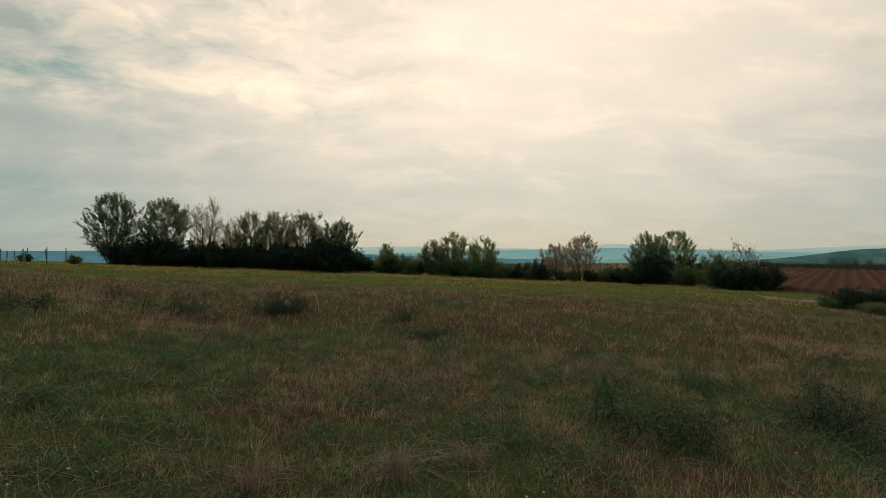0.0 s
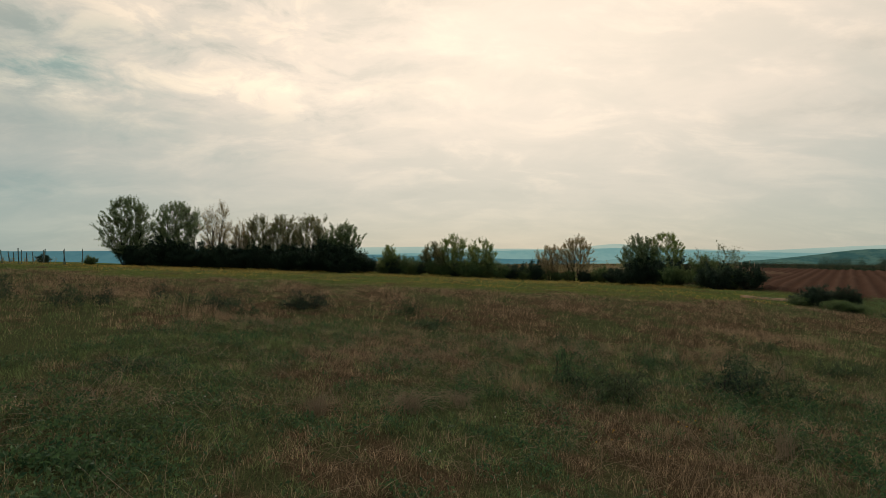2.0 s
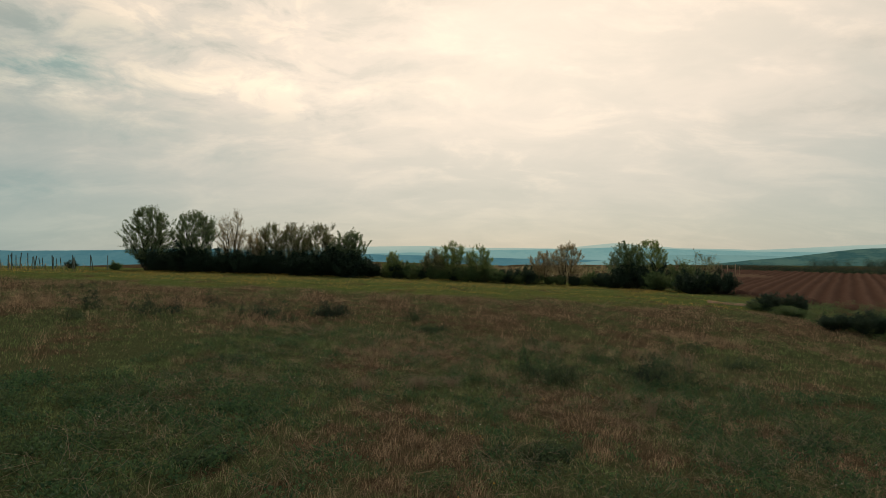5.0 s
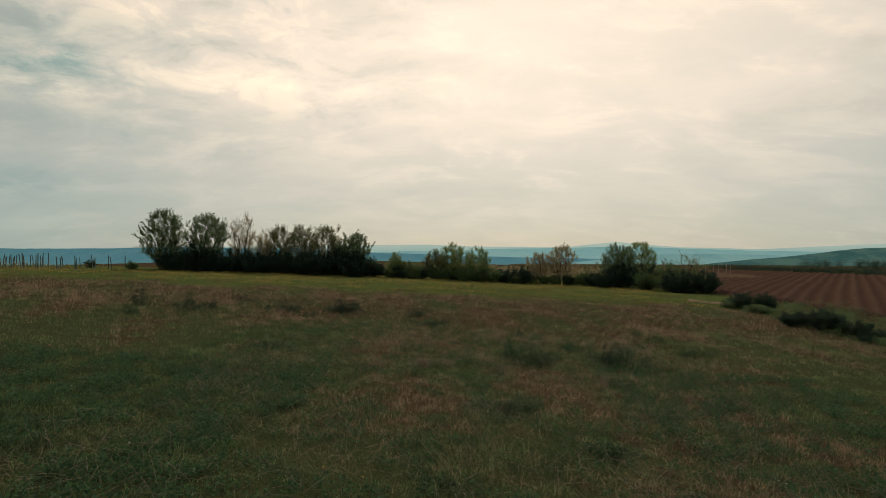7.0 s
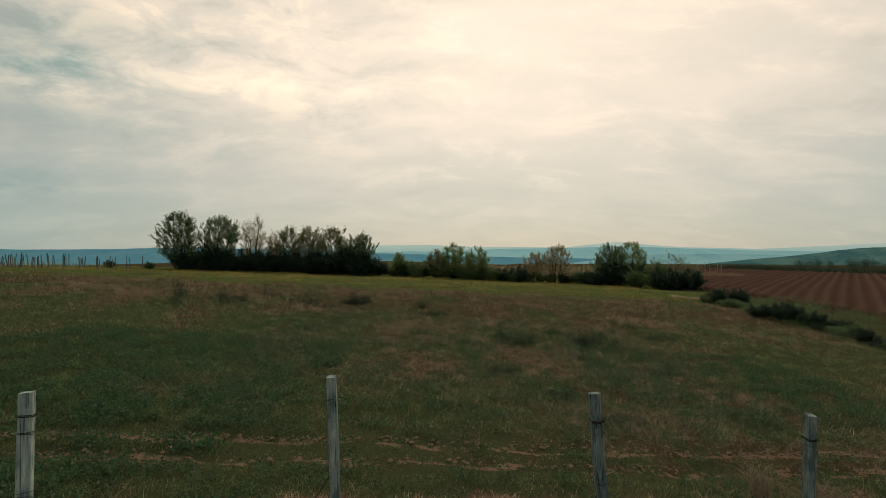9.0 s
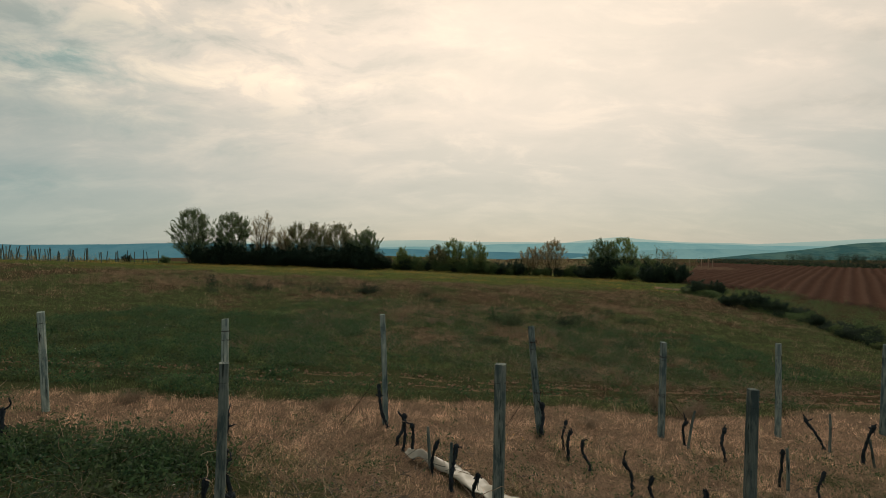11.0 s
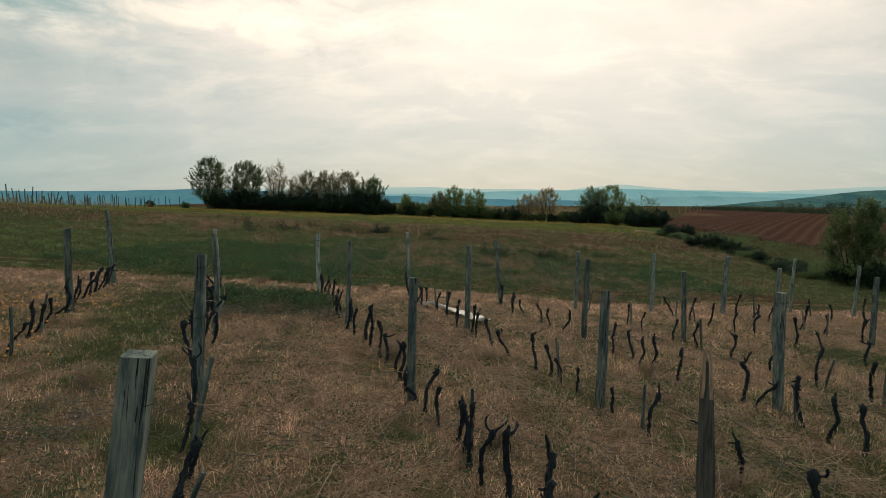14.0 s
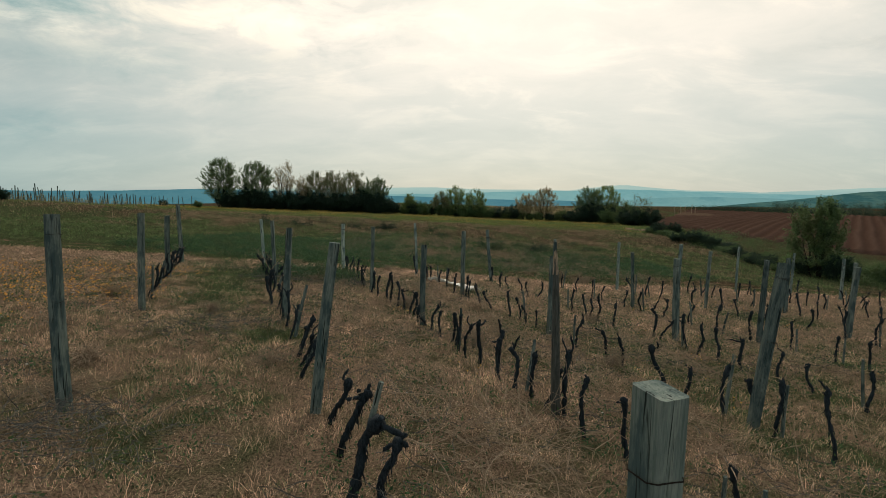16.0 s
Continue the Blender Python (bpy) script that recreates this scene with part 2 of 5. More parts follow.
LEAF_BUSH = leaf_material("green_bush_leaves", (0.036, 0.070, 0.030), (0.150, 0.215, 0.080), (0.17, 0.17, 0.06), 0.35)
LEAF_BRAMBLE = leaf_material("bramble_leaves", (0.022, 0.046, 0.026), (0.095, 0.140, 0.064), (0.10, 0.10, 0.04), 0.3)
LEAF_RUST = leaf_material("young_rusty_leaves", (0.200, 0.165, 0.085), (0.450, 0.365, 0.200), (0.40, 0.28, 0.17), 0.4)
LEAF_FRESH = leaf_material("fresh_leaves", (0.075, 0.125, 0.040), (0.290, 0.355, 0.115), (0.33, 0.31, 0.11), 0.35)
BARK = bark_material("tree_bark", (0.022, 0.021, 0.016), (0.060, 0.056, 0.042))
VINE = bark_material("black_vine_bark", (0.008, 0.012, 0.016), (0.046, 0.058, 0.066), 60.0, 0.25, 0.9, 0.40)


def post_material(name, light):
    """Grey-green weathered wood: fine grain along it, long dark cracks, blotches of lichen and damp."""
    m, N = material(name)
    co = N.add("ShaderNodeTexCoord").outputs["Object"]
    r = N.add("ShaderNodeObjectInfo").outputs["Random"]
    co = N.add("ShaderNodeVectorMath", {"operation": "ADD"}, i0=co, i1=N.add("ShaderNodeCombineXYZ", None, X=N.math("MULTIPLY", r, 9.0), Y=r, Z=N.math("MULTIPLY", r, 5.0)).outputs[0]).outputs[0]
    long = N.add("ShaderNodeMapping", None, Vector=co, Scale=(1.0, 1.0, 0.03)).outputs[0]
    some = N.add("ShaderNodeMapping", None, Vector=co, Scale=(1.0, 1.0, 0.25)).outputs[0]
    grain, crack, blot = N.noise(long, 190.0, 4, 0.6), N.noise(long, 60.0, 3, 0.5, 1.2), N.noise(some, 14.0, 6, 0.65)
    c = N.mix(N.ramp(grain, 0.30, 0.70), (0.135, 0.158, 0.138), (0.235, 0.255, 0.222))
    c = N.mix(N.ramp(blot, 0.44, 0.60), c, (0.078, 0.104, 0.100))
    c = N.mix(N.math("MULTIPLY", N.ramp(blot, 0.44, 0.30), 0.6), c, (0.36, 0.36, 0.30))
    c = N.mix(N.ramp(crack, 0.41, 0.34), c, (0.022, 0.026, 0.024))
    c = N.mix(1.0, c, N.mix(r, tuple(v * light for v in (0.56, 0.62, 0.65)), tuple(v * light for v in (1.22, 1.25, 1.22))), "MULTIPLY")
    finish(N, c, 0.9, N.math("ADD", crack, N.math("MULTIPLY", grain, 0.3)), 0.5, 0.006, 0.1)
    return m


POST = post_material("weathered_post_wood", 0.80)
PALE_POST = post_material("bleached_post_wood", 1.50)
CANE = bark_material("dry_cane", (0.22, 0.15, 0.095), (0.54, 0.40, 0.28), 60.0, 0.2, 0.5, 0.2)
STALK = bark_material("dead_stalk", (0.20, 0.14, 0.092), (0.44, 0.33, 0.225), 60.0, 0.2, 0.3, 0.3)
TWIG = bark_material("grey_dead_twig", (0.065, 0.062, 0.055), (0.20, 0.185, 0.16), 60.0, 0.2, 0.4, 0.3)
IRON = plain_earth("rusty_wire", (0.015, 0.012, 0.010), (0.05, 0.035, 0.025), 60.0, 0.7)


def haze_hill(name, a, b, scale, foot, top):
    """A plain far backdrop whose emission stands in for light scattered in the air before it; valley haze is painted
    in, paler at its foot.
    """
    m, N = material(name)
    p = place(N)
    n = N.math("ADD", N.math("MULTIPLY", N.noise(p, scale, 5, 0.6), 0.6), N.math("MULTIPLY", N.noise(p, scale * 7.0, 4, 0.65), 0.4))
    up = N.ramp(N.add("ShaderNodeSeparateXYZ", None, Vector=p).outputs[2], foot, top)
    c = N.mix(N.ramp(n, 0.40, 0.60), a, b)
    # valley haze mixed into the emission colour towards the foot
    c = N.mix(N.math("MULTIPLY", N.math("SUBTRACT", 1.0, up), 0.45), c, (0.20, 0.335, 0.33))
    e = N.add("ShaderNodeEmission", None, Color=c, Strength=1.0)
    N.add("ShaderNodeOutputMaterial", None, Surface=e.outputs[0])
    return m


# ---- the lie of the land ----
def smooth(a, b, v):
    v = np.clip((v - a) / (b - a), 0.0, 1.0)
    return v * v * (3 - 2 * v)


def waves(x, y, size, seed):
    """Smooth uneven values of about -1 to 1 over the plan, with features of that size in metres."""
    r = np.random.RandomState(seed)
    out = 0.0
    for _ in range(7):
        a, k, p = r.uniform(0, 2 * math.pi), r.uniform(0.6, 1.7) * 2 * math.pi / size, r.uniform(0, 2 * math.pi)
        out = out + np.sin(k * (x * math.cos(a) + y * math.sin(a)) + p)
    return out / 3.4


def land(x, y):
    """Height of the ground: a knoll that falls to the side of the ploughed field, then away to the valley."""
    x, y = np.asarray(x, float), np.asarray(y, float)
    z0 = 0.55 - 0.42 * np.exp(-((y - 9) / 10) ** 2) + 0.076 * np.log1p(np.exp(np.clip(-(y + 3) / 2.0, -30, 30)))
    z0 = np.minimum(z0, 1.5)
    s = 0.081 - 0.046 * smooth(0, 50, y)
    xe = np.where(x > 22, 22 + 6 * (1 - np.exp(-np.maximum(x - 22, 0) / 6)), np.where(x < -40, -40 - 12 * (1 - np.exp(-np.maximum(-40 - x, 0) / 12)), x))
    z = z0 - s * xe - 0.05 * smooth(-4, -9, y) - 0.14 * np.exp(-((x - 5) / 3.8) ** 2) * smooth(12, -2, y)
    z = z - (0.30 + 0.25 * smooth(-10, 15, x)) * smooth(36, 54, y) * smooth(29, 23, x)
    z = z - 0.05 * np.maximum(y - 62, 0) * smooth(6, -14, x) * smooth(230, 150, y)
    r = np.hypot(x, y)
    z = z + (0.025 * waves(x, y, 4.0, 1) + 0.012 * waves(x, y, 1.1, 2)) * smooth(160, 120, r)
    z = z + (-45 - z) * smooth(170, 900, r)
    return z


def over_posts(x, y):
    """Metres ahead of the line of the vineyard's end posts."""
    return y - (-9.0 + 0.2195 * (x + 7.3))


def rut(x, y):
    """1 in the two worn wheel tracks in front of the vineyard."""
    v = over_posts(x, y) - 0.15 * waves(x, y, 9.0, 5)
    d = np.minimum(np.abs(v - 3.45), np.abs(v - 2.6))
    return smooth(0.30, 0.08, d)


def strawness(x, y):
    v = over_posts(x, y)
    return smooth(1.75, 1.05, v + 0.35 * waves(x, y, 2.0, 8))


def lush(x, y):
    """1 in the fresh strip of field that runs along the hedge."""
    edge = 29 + 0.22 * np.minimum(x, 0)
    return smooth(edge - 3.0, edge + 3.0, y + 1.5 * waves(x, y, 6.0, 11)) * smooth(75, 62, y) * smooth(26, 23, x)


def dryness(x, y):
    """Share of dead grass, 0 to 1."""
    v = over_posts(x, y)
    meadow = 0.20 + 0.12 * smooth(-2, 7, y) + 0.28 * smooth(8, 20, y) + 0.14 * smooth(3, 9, x) * smooth(6, 0, y) - 0.14 * smooth(3, 8, x) * smooth(2, 5, y) * smooth(16, 12, y) - 0.22 * smooth(-1, -6, x) * smooth(16, 8, y)
    meadow = meadow + 0.16 * smooth(-1, 4, x) * smooth(15, 7, y) + 0.12 * smooth(-2, 1, x) * smooth(3, -2, y) - 0.16 * smooth(0, -4, x) * smooth(6, -1, y) - 0.22 * smooth(9, 14, x) * smooth(20, 14, y)
    meadow = meadow + 0.26 * np.exp(-(x / 3.0) ** 2 - ((y - 3.6) / 2.0) ** 2)
    meadow = meadow + (0.12 - meadow) * lush(x, y)
    meadow = meadow + 0.34 * waves(x, y, 5.0, 9) * smooth(-4, 0, y) + 0.34 * waves(x, y, 1.2, 10)
    meadow = meadow - 0.40 * smooth(0.9, 1.5, v) * smooth(2.6, 2.2, v) - 0.20 * smooth(3.4, 4.2, v) * smooth(8.0, 6.0, v)
    green = np.exp(-(((x + 3.1) / 1.5) ** 2 + ((y + 9.9) / 0.55) ** 2)) + 0.5 * np.exp(-(((x + 1.9) / 0.5) ** 2 + ((y + 16.6) / 0.5) ** 2))
    green = green + 0.6 * np.exp(-(((x + 3.7) / 1.2) ** 2 + ((y + 10.8) / 0.6) ** 2)) + 0.6 * np.exp(-(((x - 8.5) / 1.2) ** 2 + ((y + 10.5) / 0.8) ** 2))
    yard = 0.66 + 0.28 * smooth(-2.5, 0.3, v) + 0.08 * waves(x, y, 2.2, 12) + 0.16 * waves(x, y, 0.7, 13) + 0.12 * waves(x, y, 0.23, 15) - 0.9 * green - (0.10 + 0.36 * smooth(-16, -13, y)) * np.exp(-((x + 0.405 * (y + 15.8) + 3.3) / 0.85) ** 2)
    yard = yard - 0.18 * smooth(0.8, 3.0, x + 0.405 * (y + 15.8)) * smooth(-12.5, -15, y)
    w = strawness(x, y)
    return np.clip(meadow * (1 - w) + yard * w, 0.02, 0.98)


def spread(centre, fine_half, fine_step, far):
    out = list(np.arange(0, fine_half + 1e-6, fine_step))
    step = fine_step
    while out[-1] < far:
        step *= 1.15
        out.append(out[-1] + step)
    return np.array([centre - v for v in reversed(out[1:])] + [centre + v for v in out])


def sheet_faces(shape):
    idx = np.arange(shape[0] * shape[1]).reshape(shape)
    return np.stack([idx[:-1, :-1], idx[:-1, 1:], idx[1:, 1:], idx[1:, :-1]], -1).reshape(-1, 4)


def sheet(name, gx, gy, gz, keep=None):
    """A mesh over a grid of points: arrays of one shape."""
    n, m = gx.shape
    idx = np.arange(n * m).reshape(n, m)
    fa = np.stack([idx[:-1, :-1], idx[:-1, 1:], idx[1:, 1:], idx[1:, :-1]], -1).reshape(-1, 4)
    co = np.stack([gx, gy, gz], -1).reshape(-1, 3)
    if keep is not None:
        fa = fa[keep[fa].all(1)]
        live = np.unique(fa)
        remap = np.zeros(n * m, int)
        remap[live] = np.arange(len(live))
        co, fa = co[live], remap[fa]
    me = bpy.data.meshes.new(name)
    me.from_pydata(co.tolist(), [], fa.tolist())
    me.shade_smooth()
    return me


def point_values(me, **values):
    for key, v in values.items():
        at = me.attributes.new(key, "FLOAT", "POINT")
        at.data.foreach_set("value", np.asarray(v, np.float32).ravel())


gx, gy = np.meshgrid(spread(0, 26, 0.3, 4700), spread(6, 34, 0.3, 4700))
me = sheet("ground", gx, gy, land(gx, gy) - 0.04 * rut(gx, gy))
point_values(me, dry=dryness(gx, gy), straw=strawness(gx, gy), rut=rut(gx, gy), lush=lush(gx, gy))
me.materials.append(GROUND)
ground = tagged(new("ground", me), "uneven meadow ground with green and dry brown thatch", "ground", kind="structure")


def part(name, bm, mat, parent=None, label=""):
    me = bpy.data.meshes.new(name)
    bm.to_mesh(me)
    bm.free()
    me.materials.append(mat)
    ob = new(name, me)
    ob.parent = parent
    return tagged(ob, label)


def mesh_part(name, co, fa, mat, parent=None, label="", flat=True):
    me = bpy.data.meshes.new(name)
    me.from_pydata(co, [], fa)
    if not flat:
        me.shade_smooth()
    me.materials.append(mat)
    ob = new(name, me)
    ob.parent = parent
    return tagged(ob, label)


# ---- far hills ----
def ridge(name, label, mat, dist, depth, points, foot):
    """A long hill at one distance: a skyline through (side, height) points, falling towards the viewer and behind."""
    px = [p[0] for p in points]
    co, fa, n = [], [], 420
    for i in range(n + 1):
        x = px[0] + (px[-1] - px[0]) * i / n
        top = float(np.interp(x, px, [p[1] for p in points])) + 0.0010 * dist * (noise.fractal(Vector((x * 9.0 / dist, dist, 0)), 0.9, 2.0, 7))
        for f, g in ((-1, 0), (-0.6, 0.35), (-0.3, 0.72), (-0.1, 0.95), (0, 1), (0.5, 0.5), (1, 0)):
            wob = 0.12 * noise.noise(Vector((x * 9 / dist, f * 3, dist))) if 0 < g < 1 else 0
            co.append((x, dist + f * depth, foot + (top - foot) * (g + wob)))
    for i in range(n):
        for k in range(6):
            a = i * 7 + k
            fa.append((a, a + 7, a + 8, a + 1))
    ob = mesh_part(name, co, fa, mat, flat=False)
    return tagged(ob, label, "hill", kind="structure")


# each tint holds the air haze of its distance as painted glow
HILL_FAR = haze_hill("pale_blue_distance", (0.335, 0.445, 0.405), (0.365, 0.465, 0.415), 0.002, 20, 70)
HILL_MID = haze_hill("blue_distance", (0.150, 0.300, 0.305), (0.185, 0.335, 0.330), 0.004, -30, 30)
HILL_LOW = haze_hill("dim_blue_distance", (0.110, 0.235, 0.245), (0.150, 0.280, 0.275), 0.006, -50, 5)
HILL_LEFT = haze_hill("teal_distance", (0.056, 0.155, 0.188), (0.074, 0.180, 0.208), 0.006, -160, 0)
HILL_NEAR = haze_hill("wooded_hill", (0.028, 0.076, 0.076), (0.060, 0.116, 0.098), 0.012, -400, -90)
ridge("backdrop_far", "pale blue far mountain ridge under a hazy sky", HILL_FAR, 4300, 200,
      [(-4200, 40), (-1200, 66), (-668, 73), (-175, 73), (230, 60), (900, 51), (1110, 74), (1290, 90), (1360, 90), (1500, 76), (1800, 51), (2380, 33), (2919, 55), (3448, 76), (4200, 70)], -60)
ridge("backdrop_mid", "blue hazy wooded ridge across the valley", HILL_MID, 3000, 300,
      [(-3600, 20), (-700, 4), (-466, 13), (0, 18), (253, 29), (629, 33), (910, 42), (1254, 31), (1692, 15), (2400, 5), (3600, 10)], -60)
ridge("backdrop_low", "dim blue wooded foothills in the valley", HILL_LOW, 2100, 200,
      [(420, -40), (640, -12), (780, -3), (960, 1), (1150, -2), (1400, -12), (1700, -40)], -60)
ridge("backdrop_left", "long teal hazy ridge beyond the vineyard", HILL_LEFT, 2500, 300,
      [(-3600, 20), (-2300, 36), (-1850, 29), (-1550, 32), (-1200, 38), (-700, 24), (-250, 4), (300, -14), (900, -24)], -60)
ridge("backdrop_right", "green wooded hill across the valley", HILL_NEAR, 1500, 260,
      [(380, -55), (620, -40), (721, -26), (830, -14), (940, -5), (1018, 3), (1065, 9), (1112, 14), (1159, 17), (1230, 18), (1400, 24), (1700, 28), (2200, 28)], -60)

# ---- ploughed field ----
U, V = Vector((0.59, 0.807)), Vector((0.807, -0.59))
EDGE = [(25.5, 46), (27.0, 31), (29.4, 22), (38, 13), (94, -14), (72, 72), (60, 116)]


def inside(poly, x, y):
    """Which of the points x, y lie inside the outline."""
    hit = np.zeros(x.shape, bool)
    for (x0, y0), (x1, y1) in zip(poly, poly[1:] + poly[:1]):
        hit ^= ((y0 > y) != (y1 > y)) & (x < (x1 - x0) * (y - y0) / (y1 - y0 + 1e-9) + x0)
    return hit


def plough_mesh():
    gv, gu = np.meshgrid(np.arange(-55, 100, 0.13), np.arange(-30, 110, 0.55))
    x, y = 25 + U.x * gu + V.x * gv, 35 + U.y * gu + V.y * gv
    w = gv + 0.07 * waves(gu, gv, 16.0, 21)
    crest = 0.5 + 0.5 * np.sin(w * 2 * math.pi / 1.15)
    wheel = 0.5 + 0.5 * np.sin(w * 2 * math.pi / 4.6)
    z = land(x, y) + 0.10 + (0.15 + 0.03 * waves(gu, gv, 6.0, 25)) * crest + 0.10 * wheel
    z = z + 0.025 * waves(gu * 0.5, gv, 2.4, 22) + 0.02 * waves(gu * 0.6, gv, 1.0, 23)
    keep = inside(EDGE, x, y).ravel()
    k = keep.reshape(x.shape)
    rim = ~(k & np.roll(k, 1, 0) & np.roll(k, -1, 0) & np.roll(k, 1, 1) & np.roll(k, -1, 1) & np.roll(k, 3, 1) & np.roll(k, -3, 1))
    z = np.where(rim, land(x, y) - 0.25, z)
    me = sheet("ploughed_field", x, y, z, keep)
    live = np.unique(sheet_faces(x.shape)[keep[sheet_faces(x.shape)].all(1)])
    corner = smooth(1.3, 0.7, np.hypot((x - 43) / 6.0, (y - 84) / 14.0))
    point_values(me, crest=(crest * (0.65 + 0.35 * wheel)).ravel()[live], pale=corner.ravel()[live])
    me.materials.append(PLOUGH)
    return me


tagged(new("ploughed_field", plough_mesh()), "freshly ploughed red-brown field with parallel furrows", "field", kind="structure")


# ---- tubes and leaves ----
def tube(co, fa, pts, radii, sides=6, cap=True):
    """Adds a bent, tapering limb through pts to the lists co and fa."""
    base = len(co)
    for i, p in enumerate(pts):
        p = Vector(p)
        d = Vector(pts[min(i + 1, len(pts) - 1)]) - Vector(pts[max(i - 1, 0)])
        d = d.normalized() if d.length > 1e-6 else Vector((0, 0, 1))
        a = d.orthogonal().normalized()
        if abs(d.z) > 0.3:
            a = (Vector((1, 0, 0)) - d * d.x).normalized()
        b = d.cross(a)
        for k in range(sides):
            t = 2 * math.pi * k / sides
            co.append(tuple(p + (a * math.cos(t) + b * math.sin(t)) * radii[i]))
    for i in range(len(pts) - 1):
        for k in range(sides):
            q, r = base + i * sides + k, base + i * sides + (k + 1) % sides
            fa.append((q, r, r + sides, q + sides))
    if cap:
        fa.append(tuple(base + (len(pts) - 1) * sides + k for k in range(sides)))


def wander(rng, p, d, length, n, bend, up=0.0):
    """Points of a limb that starts at p towards d."""
    p, d, out = Vector(p), Vector(d).normalized(), [Vector(p)]
    for _ in range(n):
        d = (d + Vector((rng.gauss(0, bend), rng.gauss(0, bend), rng.gauss(0, bend) + up))).normalized()
        p = p + d * (length / n)
        out.append(p.copy())
    return out


def leaves(rng, tips, per, spread_r, size):
    """Small bent leaf quads round the given twig points."""
    n = len(tips) * per
    r = np.random.RandomState(rng.randrange(1 << 30))
    base = np.repeat(np.array([tuple(t) for t in tips]), per, axis=0)
    c = base + r.normal(0, 1, (n, 3)) * spread_r
    a = r.normal(0, 1, (n, 3))
    a[:, 2] += 0.3
    a /= np.linalg.norm(a, axis=1)[:, None]
    b = np.cross(a, r.normal(0, 1, (n, 3)))
    b /= np.linalg.norm(b, axis=1)[:, None]
    s = (size * r.uniform(0.6, 1.4, n))[:, None]
    nrm = np.cross(a, b)
    co = np.stack([c - a * s, c + b * s * 0.45 + nrm * s * 0.15, c + a * s, c - b * s * 0.45 + nrm * s * 0.15], axis=1).reshape(-1, 3)
    k = np.arange(n) * 4
    fa = np.stack([k, k + 1, k + 2, k + 3], axis=1)
    return co.tolist(), fa.tolist()


def woody(name, label, category, seed, height, width, stems, bark, leaf, leaf_size, per, branches=9, shoots=6, bare=0.15, sparse=0.0, group="", shoot=0.75, tight=0.07, dome=0.35, steep=0.9, twig=1.0, sprays=0):
    """A tree or bush: stems that spread like a vase, ascending side branches, and upright leafy shoots out to an uneven outline."""
    rng = random.Random(seed)
    top = tagged(new(name), label, category, group)
    co, fa, tips = [], [], []

    def leafy(w, r1):
        if rng.random() < twig:
            tube(co, fa, w, [r1 * (1 - 0.26 * k) for k in range(len(w))], 3, False)
        if rng.random() >= sparse:
            tips.extend(w[1:])
            tips.extend((w[k] + w[k + 1]) * 0.5 for k in range(len(w) - 1))

    for s in range(stems):
        ang = 2 * math.pi * (s * 0.618 + rng.uniform(-0.08, 0.08))
        rho = math.sqrt((s + 0.4) / stems)
        out_r = width * 0.44 * rho
        l = height * rng.uniform(0.88, 1.0) * (1 - dome * rho * rho) - shoot * 0.55
        foot = Vector((math.cos(ang), math.sin(ang), 0)) * (0.07 * width * (stems > 1))
        d = Vector((math.cos(ang) * out_r, math.sin(ang) * out_r, l)) - foot
        pts = wander(rng, foot - Vector((0, 0, 0.12)), d, d.length, 9, 0.05, 0.02)
        r0 = 0.0105 * height * rng.uniform(0.8, 1.25)
        tube(co, fa, pts, [r0 * (1 - 0.88 * i / 9) for i in range(10)], 6)
        leafy(wander(rng, pts[-1], pts[-1] - pts[-2], shoot, 3, 0.10, 0.08), 0.006)
        for n in range(branches):
            f = bare + (1 - bare) * (n + rng.random()) / branches
            i = min(8, int(f * 9))
            p = pts[i].lerp(pts[i + 1], f * 9 - i)
            a2 = ang + rng.gauss(0, 1.0) if rng.random() < 0.65 else rng.uniform(0, 2 * math.pi)
            bl = width * rng.uniform(0.20, 0.38) * (1.1 - 0.45 * f)
            q = wander(rng, p, (math.cos(a2), math.sin(a2), steep * rng.uniform(0.35, 1.5)), bl, 5, 0.13, 0.10)
            r1 = r0 * (1 - 0.88 * f) * 0.5 + 0.003
            tube(co, fa, q, [r1 * (1 - 0.15 * j) for j in range(6)], 4)
            run = q[-1] - q[0]
            leafy(wander(rng, q[-1], q[-1] - q[-2], shoot * rng.uniform(0.6, 1.1), 3, 0.10, 0.06), 0.006)
            for _ in range(shoots):
                j = rng.choice((1, 2, 3, 3, 4, 4, 5))
                way = run.normalized() * 0.9 + Vector((rng.gauss(0, 0.45), rng.gauss(0, 0.45), rng.gauss(0.45, 0.35)))
                leafy(wander(rng, q[j], way, shoot * rng.uniform(0.5, 1.15), 3, 0.06, 0.08), 0.0055)
    # sprays that fill the rounded crown, each reaching out and up from the nearest limb below it
    knots = [Vector(v) for v in co[::5]]
    for _ in range(sprays):
        z, a2 = rng.uniform(-0.85, 0.95), rng.uniform(0, 2 * math.pi)
        k = math.sqrt(1 - z * z) * rng.uniform(0.45, 0.95)
        p = Vector((math.cos(a2) * k * width * 0.46, math.sin(a2) * k * width * 0.46, height * (0.52 + 0.42 * z)))
        q = min(rng.sample(knots, 30), key=lambda v: (v - p).length + 2.0 * max(0.0, v.z - p.z + 0.2))
        tube(co, fa, [q, q.lerp(p, 0.5) + Vector((0, 0, -0.06)), p], [0.012, 0.009, 0.006], 3, False)
        grow = Vector((p.x, p.y, (p.z - 0.2 * height) * 0.9)).normalized() + Vector((0, 0, 0.25))
        for _ in range(3):
            leafy(wander(rng, p, grow + Vector((rng.gauss(0, .38), rng.gauss(0, .38), rng.gauss(0, .3))), shoot * rng.uniform(0.5, 1.1), 3, 0.06, 0.06), 0.0055)
